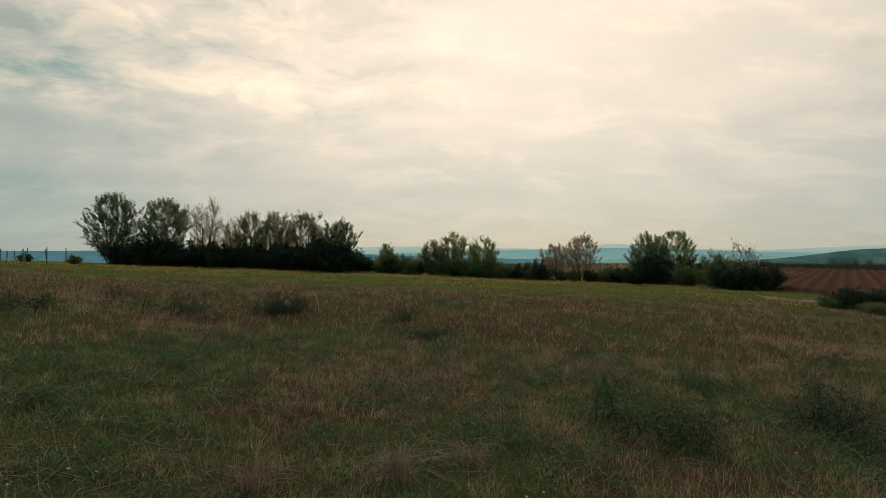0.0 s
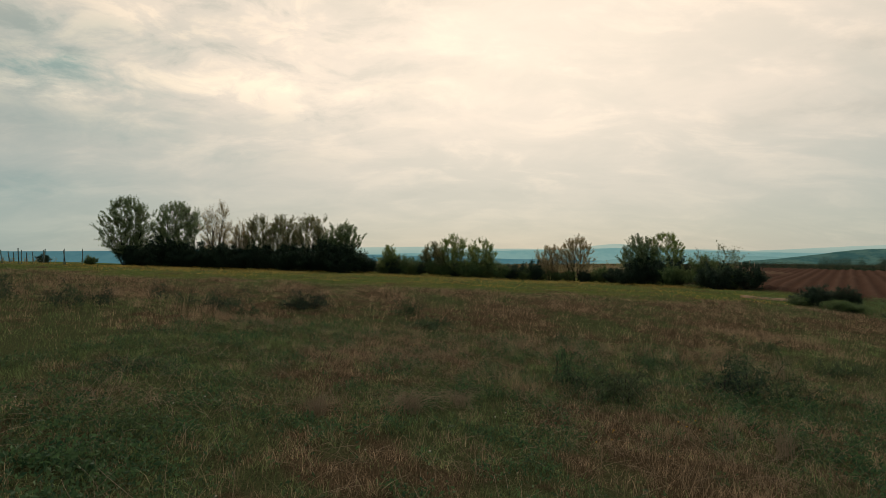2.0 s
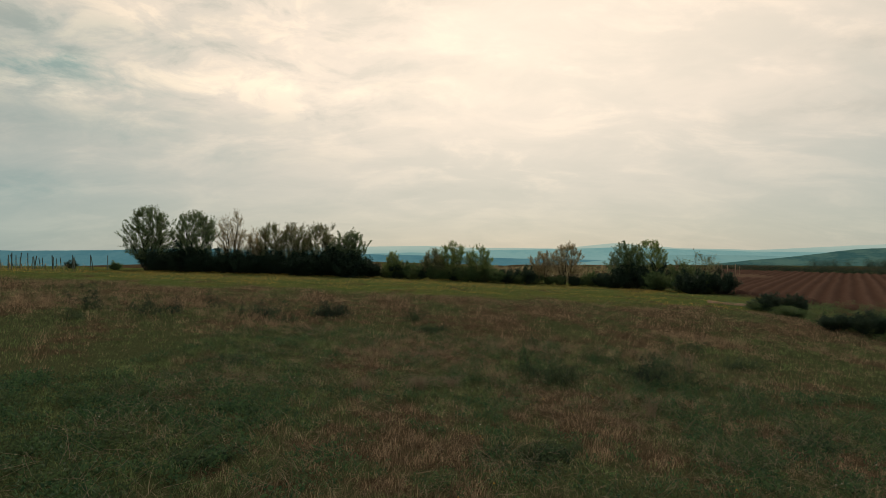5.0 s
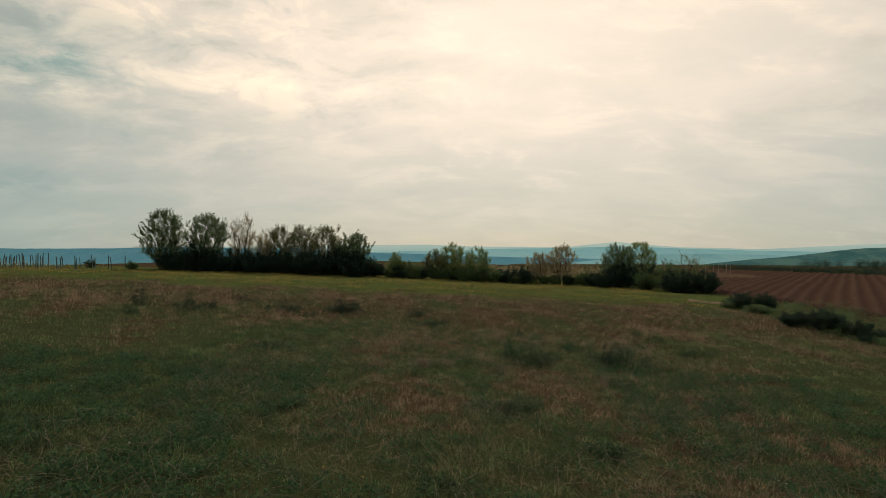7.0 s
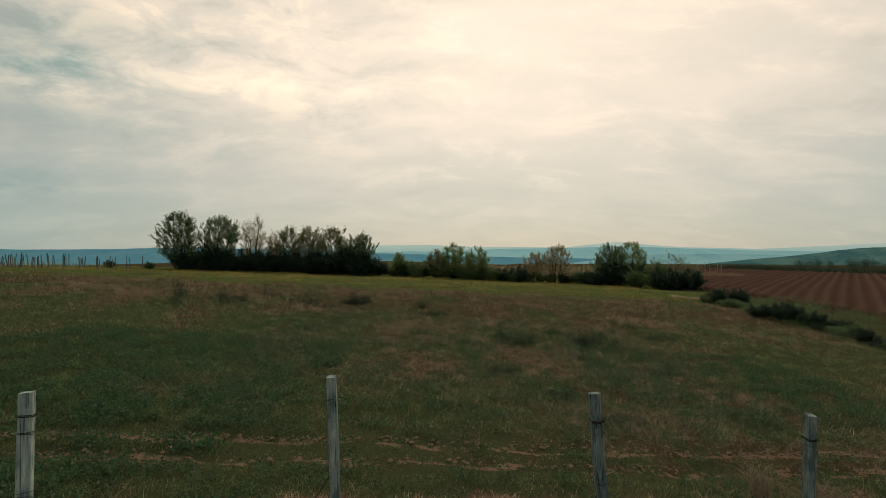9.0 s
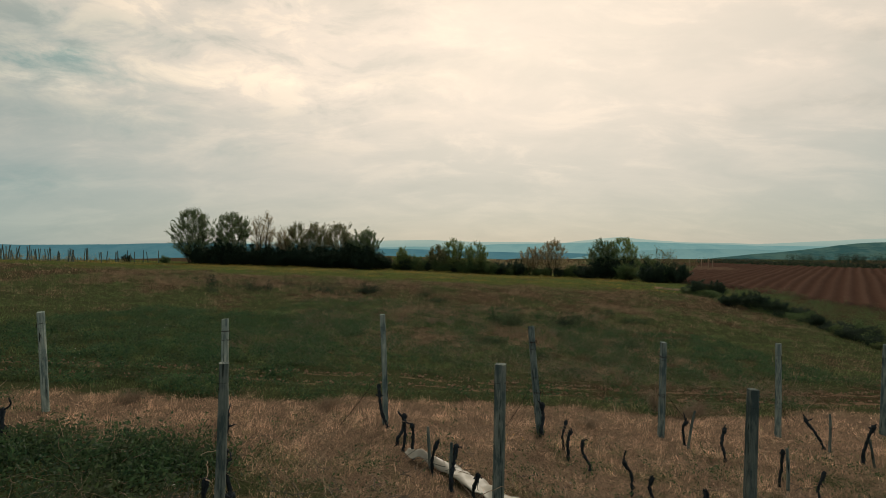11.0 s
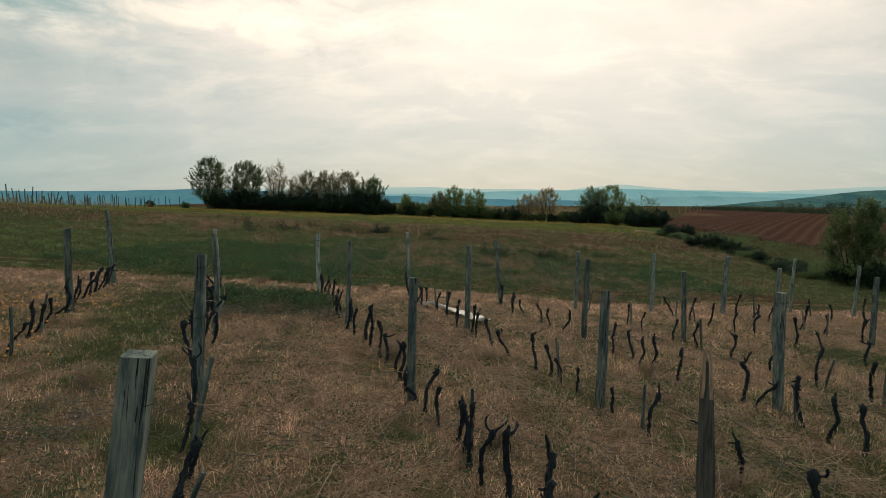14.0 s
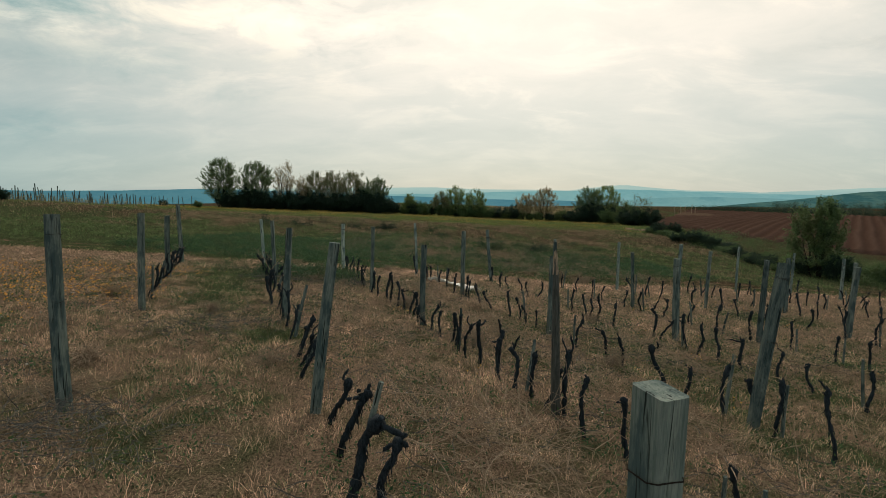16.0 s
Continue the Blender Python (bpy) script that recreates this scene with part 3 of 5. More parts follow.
    mesh_part("trunk", co, fa, bark, top)
    lc, lf = leaves(rng, tips, per, tight, leaf_size)
    mesh_part("crown", lc, lf, leaf, top)
    return top


def stand(ob, x, y, turn=0.0, scale=1.0, sink=0.0):
    ob.matrix_basis = Matrix.Translation((x, y, float(land(x, y)) - sink)) @ pose(0, 0, 0, 0, 0, turn) @ Matrix.Diagonal((scale, scale, scale, 1))
    return ob

# ---- hedge and trees along the far edge ----
TREES = [  # side, ahead, height, width, kind
    (-34.6, 57, 7.0, 5.4, "tree"), (-29.7, 57.5, 6.6, 5.2, "tree"), (-25.4, 58, 7.1, 3.9, "bare"), (-22.7, 58, 5.1, 2.2, "bare"),
    (-20.8, 58, 5.5, 3.2, "mixed"), (-18.3, 58.5, 5.6, 4.0, "mixed"), (-15.4, 58.5, 5.6, 4.2, "mixed"), (-11.5, 57.5, 4.9, 4.4, "tree"),
    (-1.7, 58, 2.9, 2.8, "mixed"), (0.5, 58, 4.1, 3.2, "fresh"), (3.5, 57.5, 3.7, 3.6, "fresh"), (11.1, 59, 3.5, 3.3, "rust"),
    (14.0, 59, 4.5, 4.7, "rust"), (20.2, 56, 4.6, 3.8, "tree"), (22.6, 55.5, 5.1, 3.9, "fresh"), (-6.4, 57, 2.6, 2.0, "fresh"),
]
KINDS = {  # label, leaves, leaf size, leaves at a point, stems, branches, shoots, first branch, leafless share, shoot
    "tree": ("field maple tree with dark spring leaves in a hedge", LEAF_MID, 0.058, 7, 10, 8, 4, 0.10, 0.02, 0.85),
    "mixed": ("hedge tree with brownish green young leaves", LEAF_OLIVE, 0.056, 6, 9, 7, 4, 0.12, 0.04, 0.80),
    "bare": ("slender hedge tree, nearly bare, with rusty buds", LEAF_RUST, 0.040, 3, 9, 10, 8, 0.12, 0.06, 0.80),
    "rust": ("small hedge tree with pale rusty young leaves", LEAF_RUST, 0.056, 4, 8, 7, 3, 0.20, 0.05, 0.60),
    "fresh": ("small bushy tree with fresh green leaves", LEAF_FRESH, 0.056, 5, 9, 7, 4, 0.08, 0.03, 0.65),
}
for i, (x, y, h, w, k) in enumerate(TREES):
    h += 0.35
    label, leaf, size, per, stems, branches, shoots, low, none, shoot = KINDS[k]
    stand(woody("hedge_tree", label, "tree", 100 + i, h, w, stems, BARK, leaf, size, per, branches, shoots, low, none, "trees of the hedge", shoot, 0.058, 0.34, 1.0, 1.0, int((3.2 if k == "bare" else 7.5) * w * h / 1.6)), x, y, 0)

BUSH_LABEL = "dense dark green bush in the field hedge"
dark_bushes = [woody("hedge_bush", BUSH_LABEL, "bush", 300 + i, 2.1 + 0.25 * i, 3.3, 13, BARK, LEAF_DARK, 0.078, 3, 6, 5, 0.02, 0.0, "bushes of the hedge", 0.5, 0.10, 0.55, 0.6, 0.2) for i in range(4)]
fresh_bushes = [woody("hedge_bush", "leafy green bush at the field edge", "bush", 320 + i, 2.0 + 0.25 * i, 3.1, 13, BARK, LEAF_BUSH, 0.068, 3, 6, 5, 0.02, 0.0, "bushes of the hedge", 0.5, 0.10, 0.55, 0.7, 0.2) for i in range(3)]
used = set()


def bush(kind, x, y, s, rng):
    b = (dark_bushes if kind == "dark" else fresh_bushes)[rng.randrange(4 if kind == "dark" else 3)]
    m = Matrix.Translation((x, y, float(land(x, y)) - 0.05)) @ pose(0, 0, 0, 0, 0, rng.uniform(0, 360)) 
    if b.name in used:
        ob = copy_thing(b, m)
    else:
        used.add(b.name)
        ob = b
        ob.matrix_basis = m
    ob.scale = (s, s, s * rng.uniform(0.85, 1.1))
    return ob


rng = random.Random(5)
x = -33.5
while x < -9.5:
    bush("dark", x, 56.4 + rng.uniform(-1.0, 1.2), rng.uniform(0.75, 1.32), rng)
    x += rng.uniform(0.8, 1.2)
while x < 9:
    bush("dark" if rng.random() < (0.7 if x < -3 else 0.25) else "fresh", x, 56.6 + rng.uniform(-0.6, 0.8), rng.uniform(0.55, 0.95), rng)
    x += rng.uniform(1.0, 1.6)
while x < 18:
    bush("dark" if rng.random() < 0.25 else "fresh", x, 58 + rng.uniform(-0.8, 0.8), rng.uniform(0.4, 0.9), rng)
    x += rng.uniform(1.0, 1.6)
for kind, bx, by, s in (("dark", 18.2, 54, 0.9), ("dark", 20.2, 54, 1.2), ("dark", 22.3, 53, 1.1), ("fresh", 21.5, 50.5, 0.9), ("fresh", 23.2, 48, 1.15),
                        ("fresh", 24.3, 46, 0.9), ("dark", 22.6, 45, 0.95), ("fresh", 25.0, 49, 1.0), ("dark", 24.9, 44, 0.8),
                        ("dark", 20.5, 29.2, 0.50), ("dark", 21.8, 28.8, 0.42), ("fresh", 22.6, 29.8, 0.36),
                        ("dark", 19.5, 22.0, 0.46), ("dark", 20.4, 20.9, 0.55), ("fresh", 21.3, 21.6, 0.46), ("dark", 20.9, 19.4, 0.44), ("fresh", 21.8, 17.6, 0.34), ("dark", 20.4, 18.0, 0.25),
                        ("dark", 21.0, 15.6, 0.30), ("fresh", 22.4, 14.0, 0.34), ("dark", 21.6, 12.4, 0.32), ("fresh", 20.6, 13.4, 0.24), ("fresh", 22.0, 10.4, 0.36), ("dark", 21.4, 8.4, 0.62), ("dark", 22.6, 7.2, 0.7),
                        ("dark", 21.8, 6.2, 0.6), ("fresh", 23.4, 9.0, 0.7), ("fresh", 24.0, 5.6, 0.7), ("dark", 23.6, 3.6, 0.72), ("dark", 23.2, 1.0, 0.75),
                        ("dark", -37.0, 20.0, 0.42), ("fresh", -37.6, 55.5, 0.45), ("dark", -43.0, 56.0, 0.4), ("fresh", 24.8, 1.2, 0.85), ("dark", 22.8, -1.6, 0.75), ("dark", 24.4, -2.6, 0.9), ("fresh", 21.8, -3.4, 0.5)):
    bush(kind, bx, by, s * (0.82 if by < 9 else 1.0), rng)
for i in range(26):
    f = i / 25
    bx, by = 20.2 + 1.6 * f + 1.2 * math.sin(5 * f) * f + rng.uniform(-0.5, 0.7), 30 - 21 * f + rng.uniform(-0.5, 0.5)
    low = bush("dark" if rng.random() < 0.6 else "fresh", bx, by, rng.uniform(0.28, 0.5), rng)
    low.scale.z *= 0.6
for b in dark_bushes + fresh_bushes:
    if b.name not in used:
        for c in list(b.children):
            bpy.data.objects.remove(c)
        bpy.data.objects.remove(b)
stand(woody("thorn_tree", "bushy young tree with fresh green leaves at the gully", "tree", 411, 4.5, 3.3, 7, BARK, LEAF_BUSH, 0.050, 5, 8, 5, 0.22, 0.0, "", 0.6, 0.06, 0.30, 1.1, 1.0, 110), 21.5, 7.6)
stand(woody("thorn_bush", "sparse thorny bush with bare twigs over green leaves", "bush", 412, 4.1, 4.6, 10, BARK, LEAF_OLIVE, 0.05, 2, 8, 6, 0.2, 0.5, "", 0.6, 0.07, 0.45, 0.6), 24.0, 47.5)

# ---- vineyard ----
POSTS = {  # row: side, ahead and height of top of each post that stands in it, from the field edge on
    0: [(-7.21, -9.15, 2.90), (-5.76, -12.43, 2.70), (-4.36, -15.80, 2.86), (-2.68, -19.90, 2.98)],
    1: [(-5.15, -8.40, 2.45), (-3.67, -11.77, 2.57), (-2.08, -15.64, 2.62), (-0.52, -19.38, 2.70), (0.972, -23.10, 2.722)],
    2: [(-2.80, -8.08, 2.31), (-1.39, -11.46, 2.41), (0.04, -15.20, 2.32), (1.60, -18.80, 2.55)],
    3: [(-0.69, -7.55, 2.31), (0.76, -10.85, 2.27), (2.27, -14.65, 2.08), (3.95, -18.56, 2.43)],
    4: [(1.55, -7.22, 2.11), (3.06, -10.60, 1.99), (4.65, -14.14, 1.98)],
    5: [(3.76, -6.70, 1.74), (5.22, -9.84, 1.66)],
    6: [(6.02, -6.00, 1.60), (7.57, -9.19, 1.62)],
    7: [(8.30, -5.48, 1.48)],
    8: [(10.55, -4.92, 1.35)],
}


SPLIT = bark_material("dark_split_wood", (0.040, 0.043, 0.038), (0.170, 0.165, 0.140), 70.0, 0.06, 0.8, 0.3)


def post_mesh(seed, height):
    """A split and weathered square post: chamfered, slightly twisted and cracked at the top."""
    rng = random.Random(seed)
    bm = bmesh.new()
    slant = rng.uniform(-1.5, 1.5)
    n, w = 9, 0.047 * rng.uniform(0.9, 1.15)
    d = w * rng.uniform(0.75, 1.0)
    twist, bend = rng.uniform(-0.3, 0.3), (rng.uniform(-0.02, 0.02), rng.uniform(-0.02, 0.02))
    rings = []
    for i in range(n + 1):
        f = i / n
        z = -0.35 + (height + 0.35) * f
        a = twist * f
        k = 1.04 - 0.10 * f
        ring = []
        for sx, sy in ((1, .8), (.85, 1), (-.85, 1), (-1, .8), (-1, -.8), (-.85, -1), (.85, -1), (1, -.8)):
            jx = w * k * sx * (1 + rng.uniform(-0.025, 0.025))
            jy = d * k * sy * (1 + rng.uniform(-0.025, 0.025))
            zz = z + (0.10 * slant * jx if i == n else 0)
            ring.append(bm.verts.new((jx * math.cos(a) - jy * math.sin(a) + bend[0] * math.sin(3 * f), jx * math.sin(a) + jy * math.cos(a) + bend[1] * math.sin(3 * f), zz)))
        rings.append(ring)
    for a, b in zip(rings, rings[1:]):
        for k in range(8):
            bm.faces.new((a[k], a[(k + 1) % 8], b[(k + 1) % 8], b[k]))
    bm.faces.new(rings[-1])
    return bm, w, d


def tie(rng, w, d, z, turns, thick=0.0018):
    """A loop of old wire round a post, a little askew, with a loose end."""
    co, fa, pts = [], [], []
    a0, slope = rng.uniform(0, 6.28), rng.uniform(-0.25, 0.25)
    n = int(16 * turns)
    for k in range(n + 1):
        t = a0 + 2 * math.pi * k / 16
        q = max(abs(math.cos(t)), abs(math.sin(t)))
        pts.append(Vector((math.cos(t) / q * w * 1.06, math.sin(t) / q * d * 1.06, z + slope * w * math.cos(t) + 0.010 * k / 16)))
    end = pts[-1]
    for k in range(1, 4):
        pts.append(end + Vector((0.003 * k * math.cos(a0), 0.003 * k * math.sin(a0), -0.02 * k)))
    tube(co, fa, pts, [thick] * len(pts), 4)
    return co, fa


def broken_post(height, root):
    """A dark post split down to a slim core, with pale torn wood at its tip."""
    r = random.Random(31)
    co, fa = [], []
    core = wander(r, (0, 0, -0.35), (0, 0, 1), height + 0.30, 12, 0.012, 0.05)
    tube(co, fa, core, [0.052, 0.052, 0.049, 0.050, 0.046, 0.047, 0.043, 0.042, 0.038, 0.040, 0.034, 0.030, 0.020], 7)
    shaft = mesh_part("shaft", co, fa, SPLIT, root)
    for k in range(4):
        co, fa = [], []
        a = k * 1.6
        side = Vector((math.cos(a), math.sin(a), 0))
        tube(co, fa, [core[11] + side * 0.022, core[12] + side * 0.016, core[12] + side * 0.012 + Vector((0, 0, r.uniform(0.03, 0.10)))], [0.014, 0.011, 0.002], 4)
        mesh_part("splinter", co, fa, CANE, shaft, "pale torn wood splinter")


def post(x, y, top_z, lean_x, lean_y, seed, ties=(0.1, 0.42), broken=False, wood=None):
    h = top_z - float(land(x, y))
    root = tagged(new("vineyard_post"), "weathered grey wooden vineyard post standing in dry grass", "post", "posts of the vineyard")
    rng = random.Random(seed)
    if broken:
        broken_post(h, root)
        tagged(root, "dark split vineyard post with a pale broken top", "post", "posts of the vineyard")
        ties = ()
    else:
        bm, w, d = post_mesh(seed, h)
        shaft = part("shaft", bm, wood or POST, root)
    for i, f in enumerate(ties):
        co, fa = tie(rng, w, d, h * (1 - f * rng.uniform(0.85, 1.2)), rng.choice((1.1, 1.1, 2.1)), 0.0042 if i == 0 and len(ties) > 2 else 0.0018)
        mesh_part("wire_tie", co, fa, IRON, shaft, "dark rusty wire loop")
    if len(ties) > 2 and seed % 20 == 0 and seed > 1050:
        co, fa = [], []
        a, b = Vector((0, 0, h * 0.52)), Vector((0.16, -0.75, 0.0))
        tube(co, fa, [a.lerp(b, k / 6) - Vector((0, 0, 0.05 * math.sin(math.pi * k / 6))) for k in range(7)], [0.004] * 7, 4)
        mesh_part("anchor_wire", co, fa, IRON, shaft, "dark slanting anchor wire")
    if wood == PALE_POST:
        tagged(root, "bleached pale wooden end post bound with rusty wire")
    elif lean_x > 0.10 and not broken:
        tagged(root, "weathered grey wooden vineyard post leaning over dry grass")
    # the top stands at its place, the foot where the lean takes it
    fx, fy = x - lean_x * h, y - lean_y * h
    root.matrix_basis = Matrix.Translation((fx, fy, float(land(fx, fy)))) @ Vector((lean_x, lean_y, 1)).to_track_quat("Z", "Y").to_matrix().to_4x4() @ pose(0, 0, 0, 0, 0, rng.uniform(-15, 15))
    return root


rng = random.Random(8)
ROWS = {}
for k in range(12):
    have = list(POSTS.get(k, []))
    if not have:
        have = [(-7.3 + 2.21 * k + rng.uniform(-.1, .1), -9.0 + 0.485 * k, None)]
    while have[-1][1] > (-23 if k > 0 else -19):
        lx, ly, _ = have[-1]
        have.append((lx + 1.47 + rng.uniform(-.06, .06), ly - 3.62 + rng.uniform(-.12, .12), None))
    ROWS[k] = have
LEANS = {(0, 0): (-0.03, 0), (0, 3): (-0.003, 0.0), (1, 2): (0.07, 0), (1, 3): (0.125, 0.02), (1, 4): (0.03, 0.0), (2, 1): (0.05, 0), (2, 2): (0.02, 0),
         (2, 3): (0.01, 0.0), (3, 0): (-0.02, 0), (3, 3): (0.13, 0.0), (4, 0): (-0.085, 0), (3, 2): (0.03, 0), (4, 1): (0.03, 0)}
for k, have in ROWS.items():
    for j, (x, y, tz) in enumerate(have):
        lx, ly = LEANS.get((k, j), (rng.uniform(-0.03, 0.06), rng.uniform(-0.03, 0.03)))
        post(x, y, tz if tz is not None else float(land(x, y)) + rng.uniform(1.42, 1.66), lx, ly, 1000 + 20 * k + j, (0.13, 0.17, 0.22, 0.5, 0.54, 0.6) if j == 0 else (0.1, 0.42), (k, j) == (2, 3), PALE_POST if j == 0 and k > 0 else POST)


def vine(seed, height):
    """A pruned old vine: a kinked black trunk with shaggy bark, a knobbly head and short spurs."""
    rng = random.Random(seed)
    root = tagged(new("grapevine"), "pruned old grapevine with a crooked black trunk", "grapevine", "vines of the vineyard")
    co, fa, n = [], [], 26
    kinks = {rng.randrange(4, n - 2): Vector((rng.gauss(0, 0.26), rng.gauss(0, 0.26), 0)) for _ in range(rng.choice((2, 3, 3, 4)))}
    p, d, pts = Vector((0, 0, -0.08)), Vector((rng.gauss(0, 0.06), rng.gauss(0, 0.06), 1)), []
    for i in range(n):
        pts.append(p.copy())
        d = (d + kinks.get(i, Vector()) + Vector((rng.gauss(0, 0.06), rng.gauss(0, 0.06), 0.09)) - Vector((p.x, p.y, 0)) * 0.25).normalized()
        p = p + d * ((height + 0.08) / n)
    k = rng.uniform(0.70, 1.10)
    r = [k * (0.020 + 0.012 * max(0.0, 1 - i / 5) + 0.011 * smooth(n - 7, n - 3, i)) * rng.uniform(0.72, 1.30) for i in range(n - 1)] + [0.007 * k]
    tube(co, fa, pts, r, 9)
    off = Vector((seed * 3.1, 0, 0))
    co = [Vector(v) + 0.009 * noise.noise_vector(Vector((v[0] * 60, v[1] * 60, v[2] * 22)) + off) + 0.007 * noise.noise_vector(Vector(v) * 150 + off) for v in co]
    # loose strips of bark and old pruning stubs along the trunk
    for _ in range(16):
        i = rng.randrange(3, n - 3)
        a = rng.uniform(0, 2 * math.pi)
        side = Vector((math.cos(a), math.sin(a), 0))
        q = pts[i] + side * r[i] * 0.9
        tube(co, fa, [q, q + side * rng.uniform(0.002, 0.016) + Vector((0, 0, -0.02)), q + side * rng.uniform(0.004, 0.022) + Vector((0, 0, -rng.uniform(0.03, 0.07)))], [0.005, 0.004, 0.0015], 3)
    trunk = mesh_part("trunk", [tuple(v) for v in co], fa, VINE, root, flat=False)
    for _ in range(rng.choice((1, 2, 2, 3))):
        co, fa = [], []
        a = rng.uniform(0, 2 * math.pi)
        reach = rng.choice((0.05, 0.06, 0.08, 0.10, 0.16))
        q = wander(rng, pts[rng.choice((n - 7, n - 4, n - 3, n - 2))], (math.cos(a), math.sin(a), rng.uniform(0.1, 1.1)), reach * rng.uniform(0.8, 1.3), 5, 0.38, 0.15)
        tube(co, fa, q, [0.014 * k, 0.012 * k, 0.011 * k, 0.010 * k, 0.011 * k, 0.005 * k], 6)
        co = [tuple(Vector(v) + 0.005 * noise.noise_vector(Vector(v) * 90 + off)) for v in co]
        mesh_part("arm", co, fa, VINE, trunk, flat=False)
    for _ in range(rng.choice((0, 0, 1, 1, 2))):
        co, fa = [], []
        q = wander(rng, pts[-2], (rng.gauss(0, 1), rng.gauss(0, 1), rng.uniform(0.2, 1.2)), rng.uniform(0.12, 0.45), 7, 0.22, -0.06)
        tube(co, fa, q, [0.005, 0.005, 0.0045, 0.004, 0.004, 0.0035, 0.003, 0.002], 4)
        mesh_part("cane", co, fa, CANE, trunk, "dry brown cane")
    return root


def stake(seed):
    rng = random.Random(seed)
    root = tagged(new("vine_stake"), "short grey wooden stake beside a vine", "stake", "stakes of the vines")
    co, fa = [], []
    tube(co, fa, wander(rng, (0, 0, -0.2), (rng.gauss(0, .03), rng.gauss(0, .03), 1), 0.60 + 0.2, 4, 0.02), [0.023, 0.022, 0.021, 0.020, 0.017], 6)
    mesh_part("stick", co, fa, POST, root)
    return root


kinds = [vine(50 + i, 0.55) for i in range(22)]
stakes = [stake(90 + i) for i in range(5)]
first = set()


def put(ob, m, tall=1.0):
    """The thing itself the first time, then copies of it."""
    if ob.name in first:
        ob = copy_thing(ob, m)
    else:
        first.add(ob.name)
        ob.matrix_basis = m
    w = 0.5 + 0.5 * tall
    ob.scale = (w, w, tall)
    return ob


def along(k, s, off=0.0):
    """The place s metres down vineyard row k."""
    a = Vector(ROWS[k][0][:2])
    u = Vector((0.3751, -0.9270))
    p = a + u * s + Vector((0.927, 0.3751)) * off
    return p.x, p.y


def plant(kind, k, s, h, lean, off=0.0):
    x, y = along(k, s, off)
    tilt = Vector((lean + rng.gauss(0, 0.03), rng.uniform(-0.05, 0.05), 1)).to_track_quat("Z", "Y").to_matrix().to_4x4()
    m = Matrix.Translation((x, y, float(land(x, y)))) @ tilt @ pose(0, 0, 0, 0, 0, rng.uniform(0, 360))
    if kind == "vine":
        put(kinds[rng.randrange(22)], m, h / 0.55)
    else:
        put(stakes[rng.randrange(5)], m, h / 0.60)


# distance down the row, height, lean
ROW_1 = [(1.1, .55, .2), (1.9, .5, .3), (2.7, .55, .1), (3.56, .59, -.08), (4.4, .6, .2), (5.3, .55, .25), (6.17, .69, .25), (7.1, .5, .25), (7.91, .45, .35), (8.31, .6, .17),
         (8.68, .45, .4), (9.17, .45, .42), (10.12, .55, .5), (10.9, .5, .35), (12.17, .55, .22), (14.3, .5, .1), (15.0, .45, -.1), (16.2, .5, .1)]
ROW_2 = [(.5, .5, 0), (.8, .55, .05), (1.3, .5, .1), (2.07, .6, .1), (2.5, .5, .05), (3.12, .5, 0), (3.6, .5, .1), (4.54, .5, -.05), (4.82, .62, 0), (5.79, .57, -.12), (6.09, .45, -.05),
         (6.91, .52, -.05), (7.39, .4, -.2), (8.03, .51, -.2), (8.4, .45, 0), (9.0, .54, .15), (9.24, .61, .03), (9.81, .61, .05), (10.51, .56, .02), (11.1, .54, .22), (11.67, .74, .04),
         (12.16, .59, -.12), (13.0, .5, -.1), (14.4, .5, -.2), (15.2, .5, .1)]
ROW_3 = [(.25, .7, -.03), (.92, .45, .05), (1.5, .5, .05), (2.06, .45, .1), (2.55, .53, .05), (3.1, .5, .1), (3.95, .55, 0), (4.31, .54, -.03), (5.53, .46, -.04), (6.23, .58, -.14),
         (6.9, .4, -.2), (7.21, .4, -.16), (8.57, .52, .06), (9.37, .51, -.2), (9.64, .5, -.3), (10.51, .63, -.1), (10.92, .53, -.16), (11.48, .66, -.12), (12.08, .66, -.02), (12.7, .72, .05), (14.0, .6, .1), (15.0, .5, 0)]
ROW_4 = [(.2, .55, .05), (.77, .44, .1), (1.5, .42, .2), (2.25, .48, -.1), (3.19, .53, -.1), (4.76, .57, -.1), (5.41, .52, .02), (5.69, .63, .02), (6.24, .55, .02), (7.27, .61, .1), (7.48, .49, .12),
         (8.11, .67, -.02), (8.84, .62, .1), (9.33, .55, 0), (10.44, .44, .1), (11.13, .56, -.15), (12.3, .6, .1), (13.4, .55, 0)]
for k, row in ((1, ROW_1), (2, ROW_2), (3, ROW_3), (4, ROW_4)):
    for i, (s, h, lean) in enumerate(row):
        plant("vine", k, s, h, lean * (0.9 if k < 2 else 0.3), rng.uniform(-0.08, 0.08))
        # a second, older stump stands in the wider gaps of the close rows
        if (k < 3 or i % 2) and i + 1 < len(row) and row[i + 1][0] - s > 0.55 and (k != 1 or s < 10.5):
            plant("vine", k, 0.5 * (s + row[i + 1][0]), h * rng.uniform(0.8, 1.05), lean * rng.uniform(0.4, 1.2), rng.uniform(-0.12, 0.12))
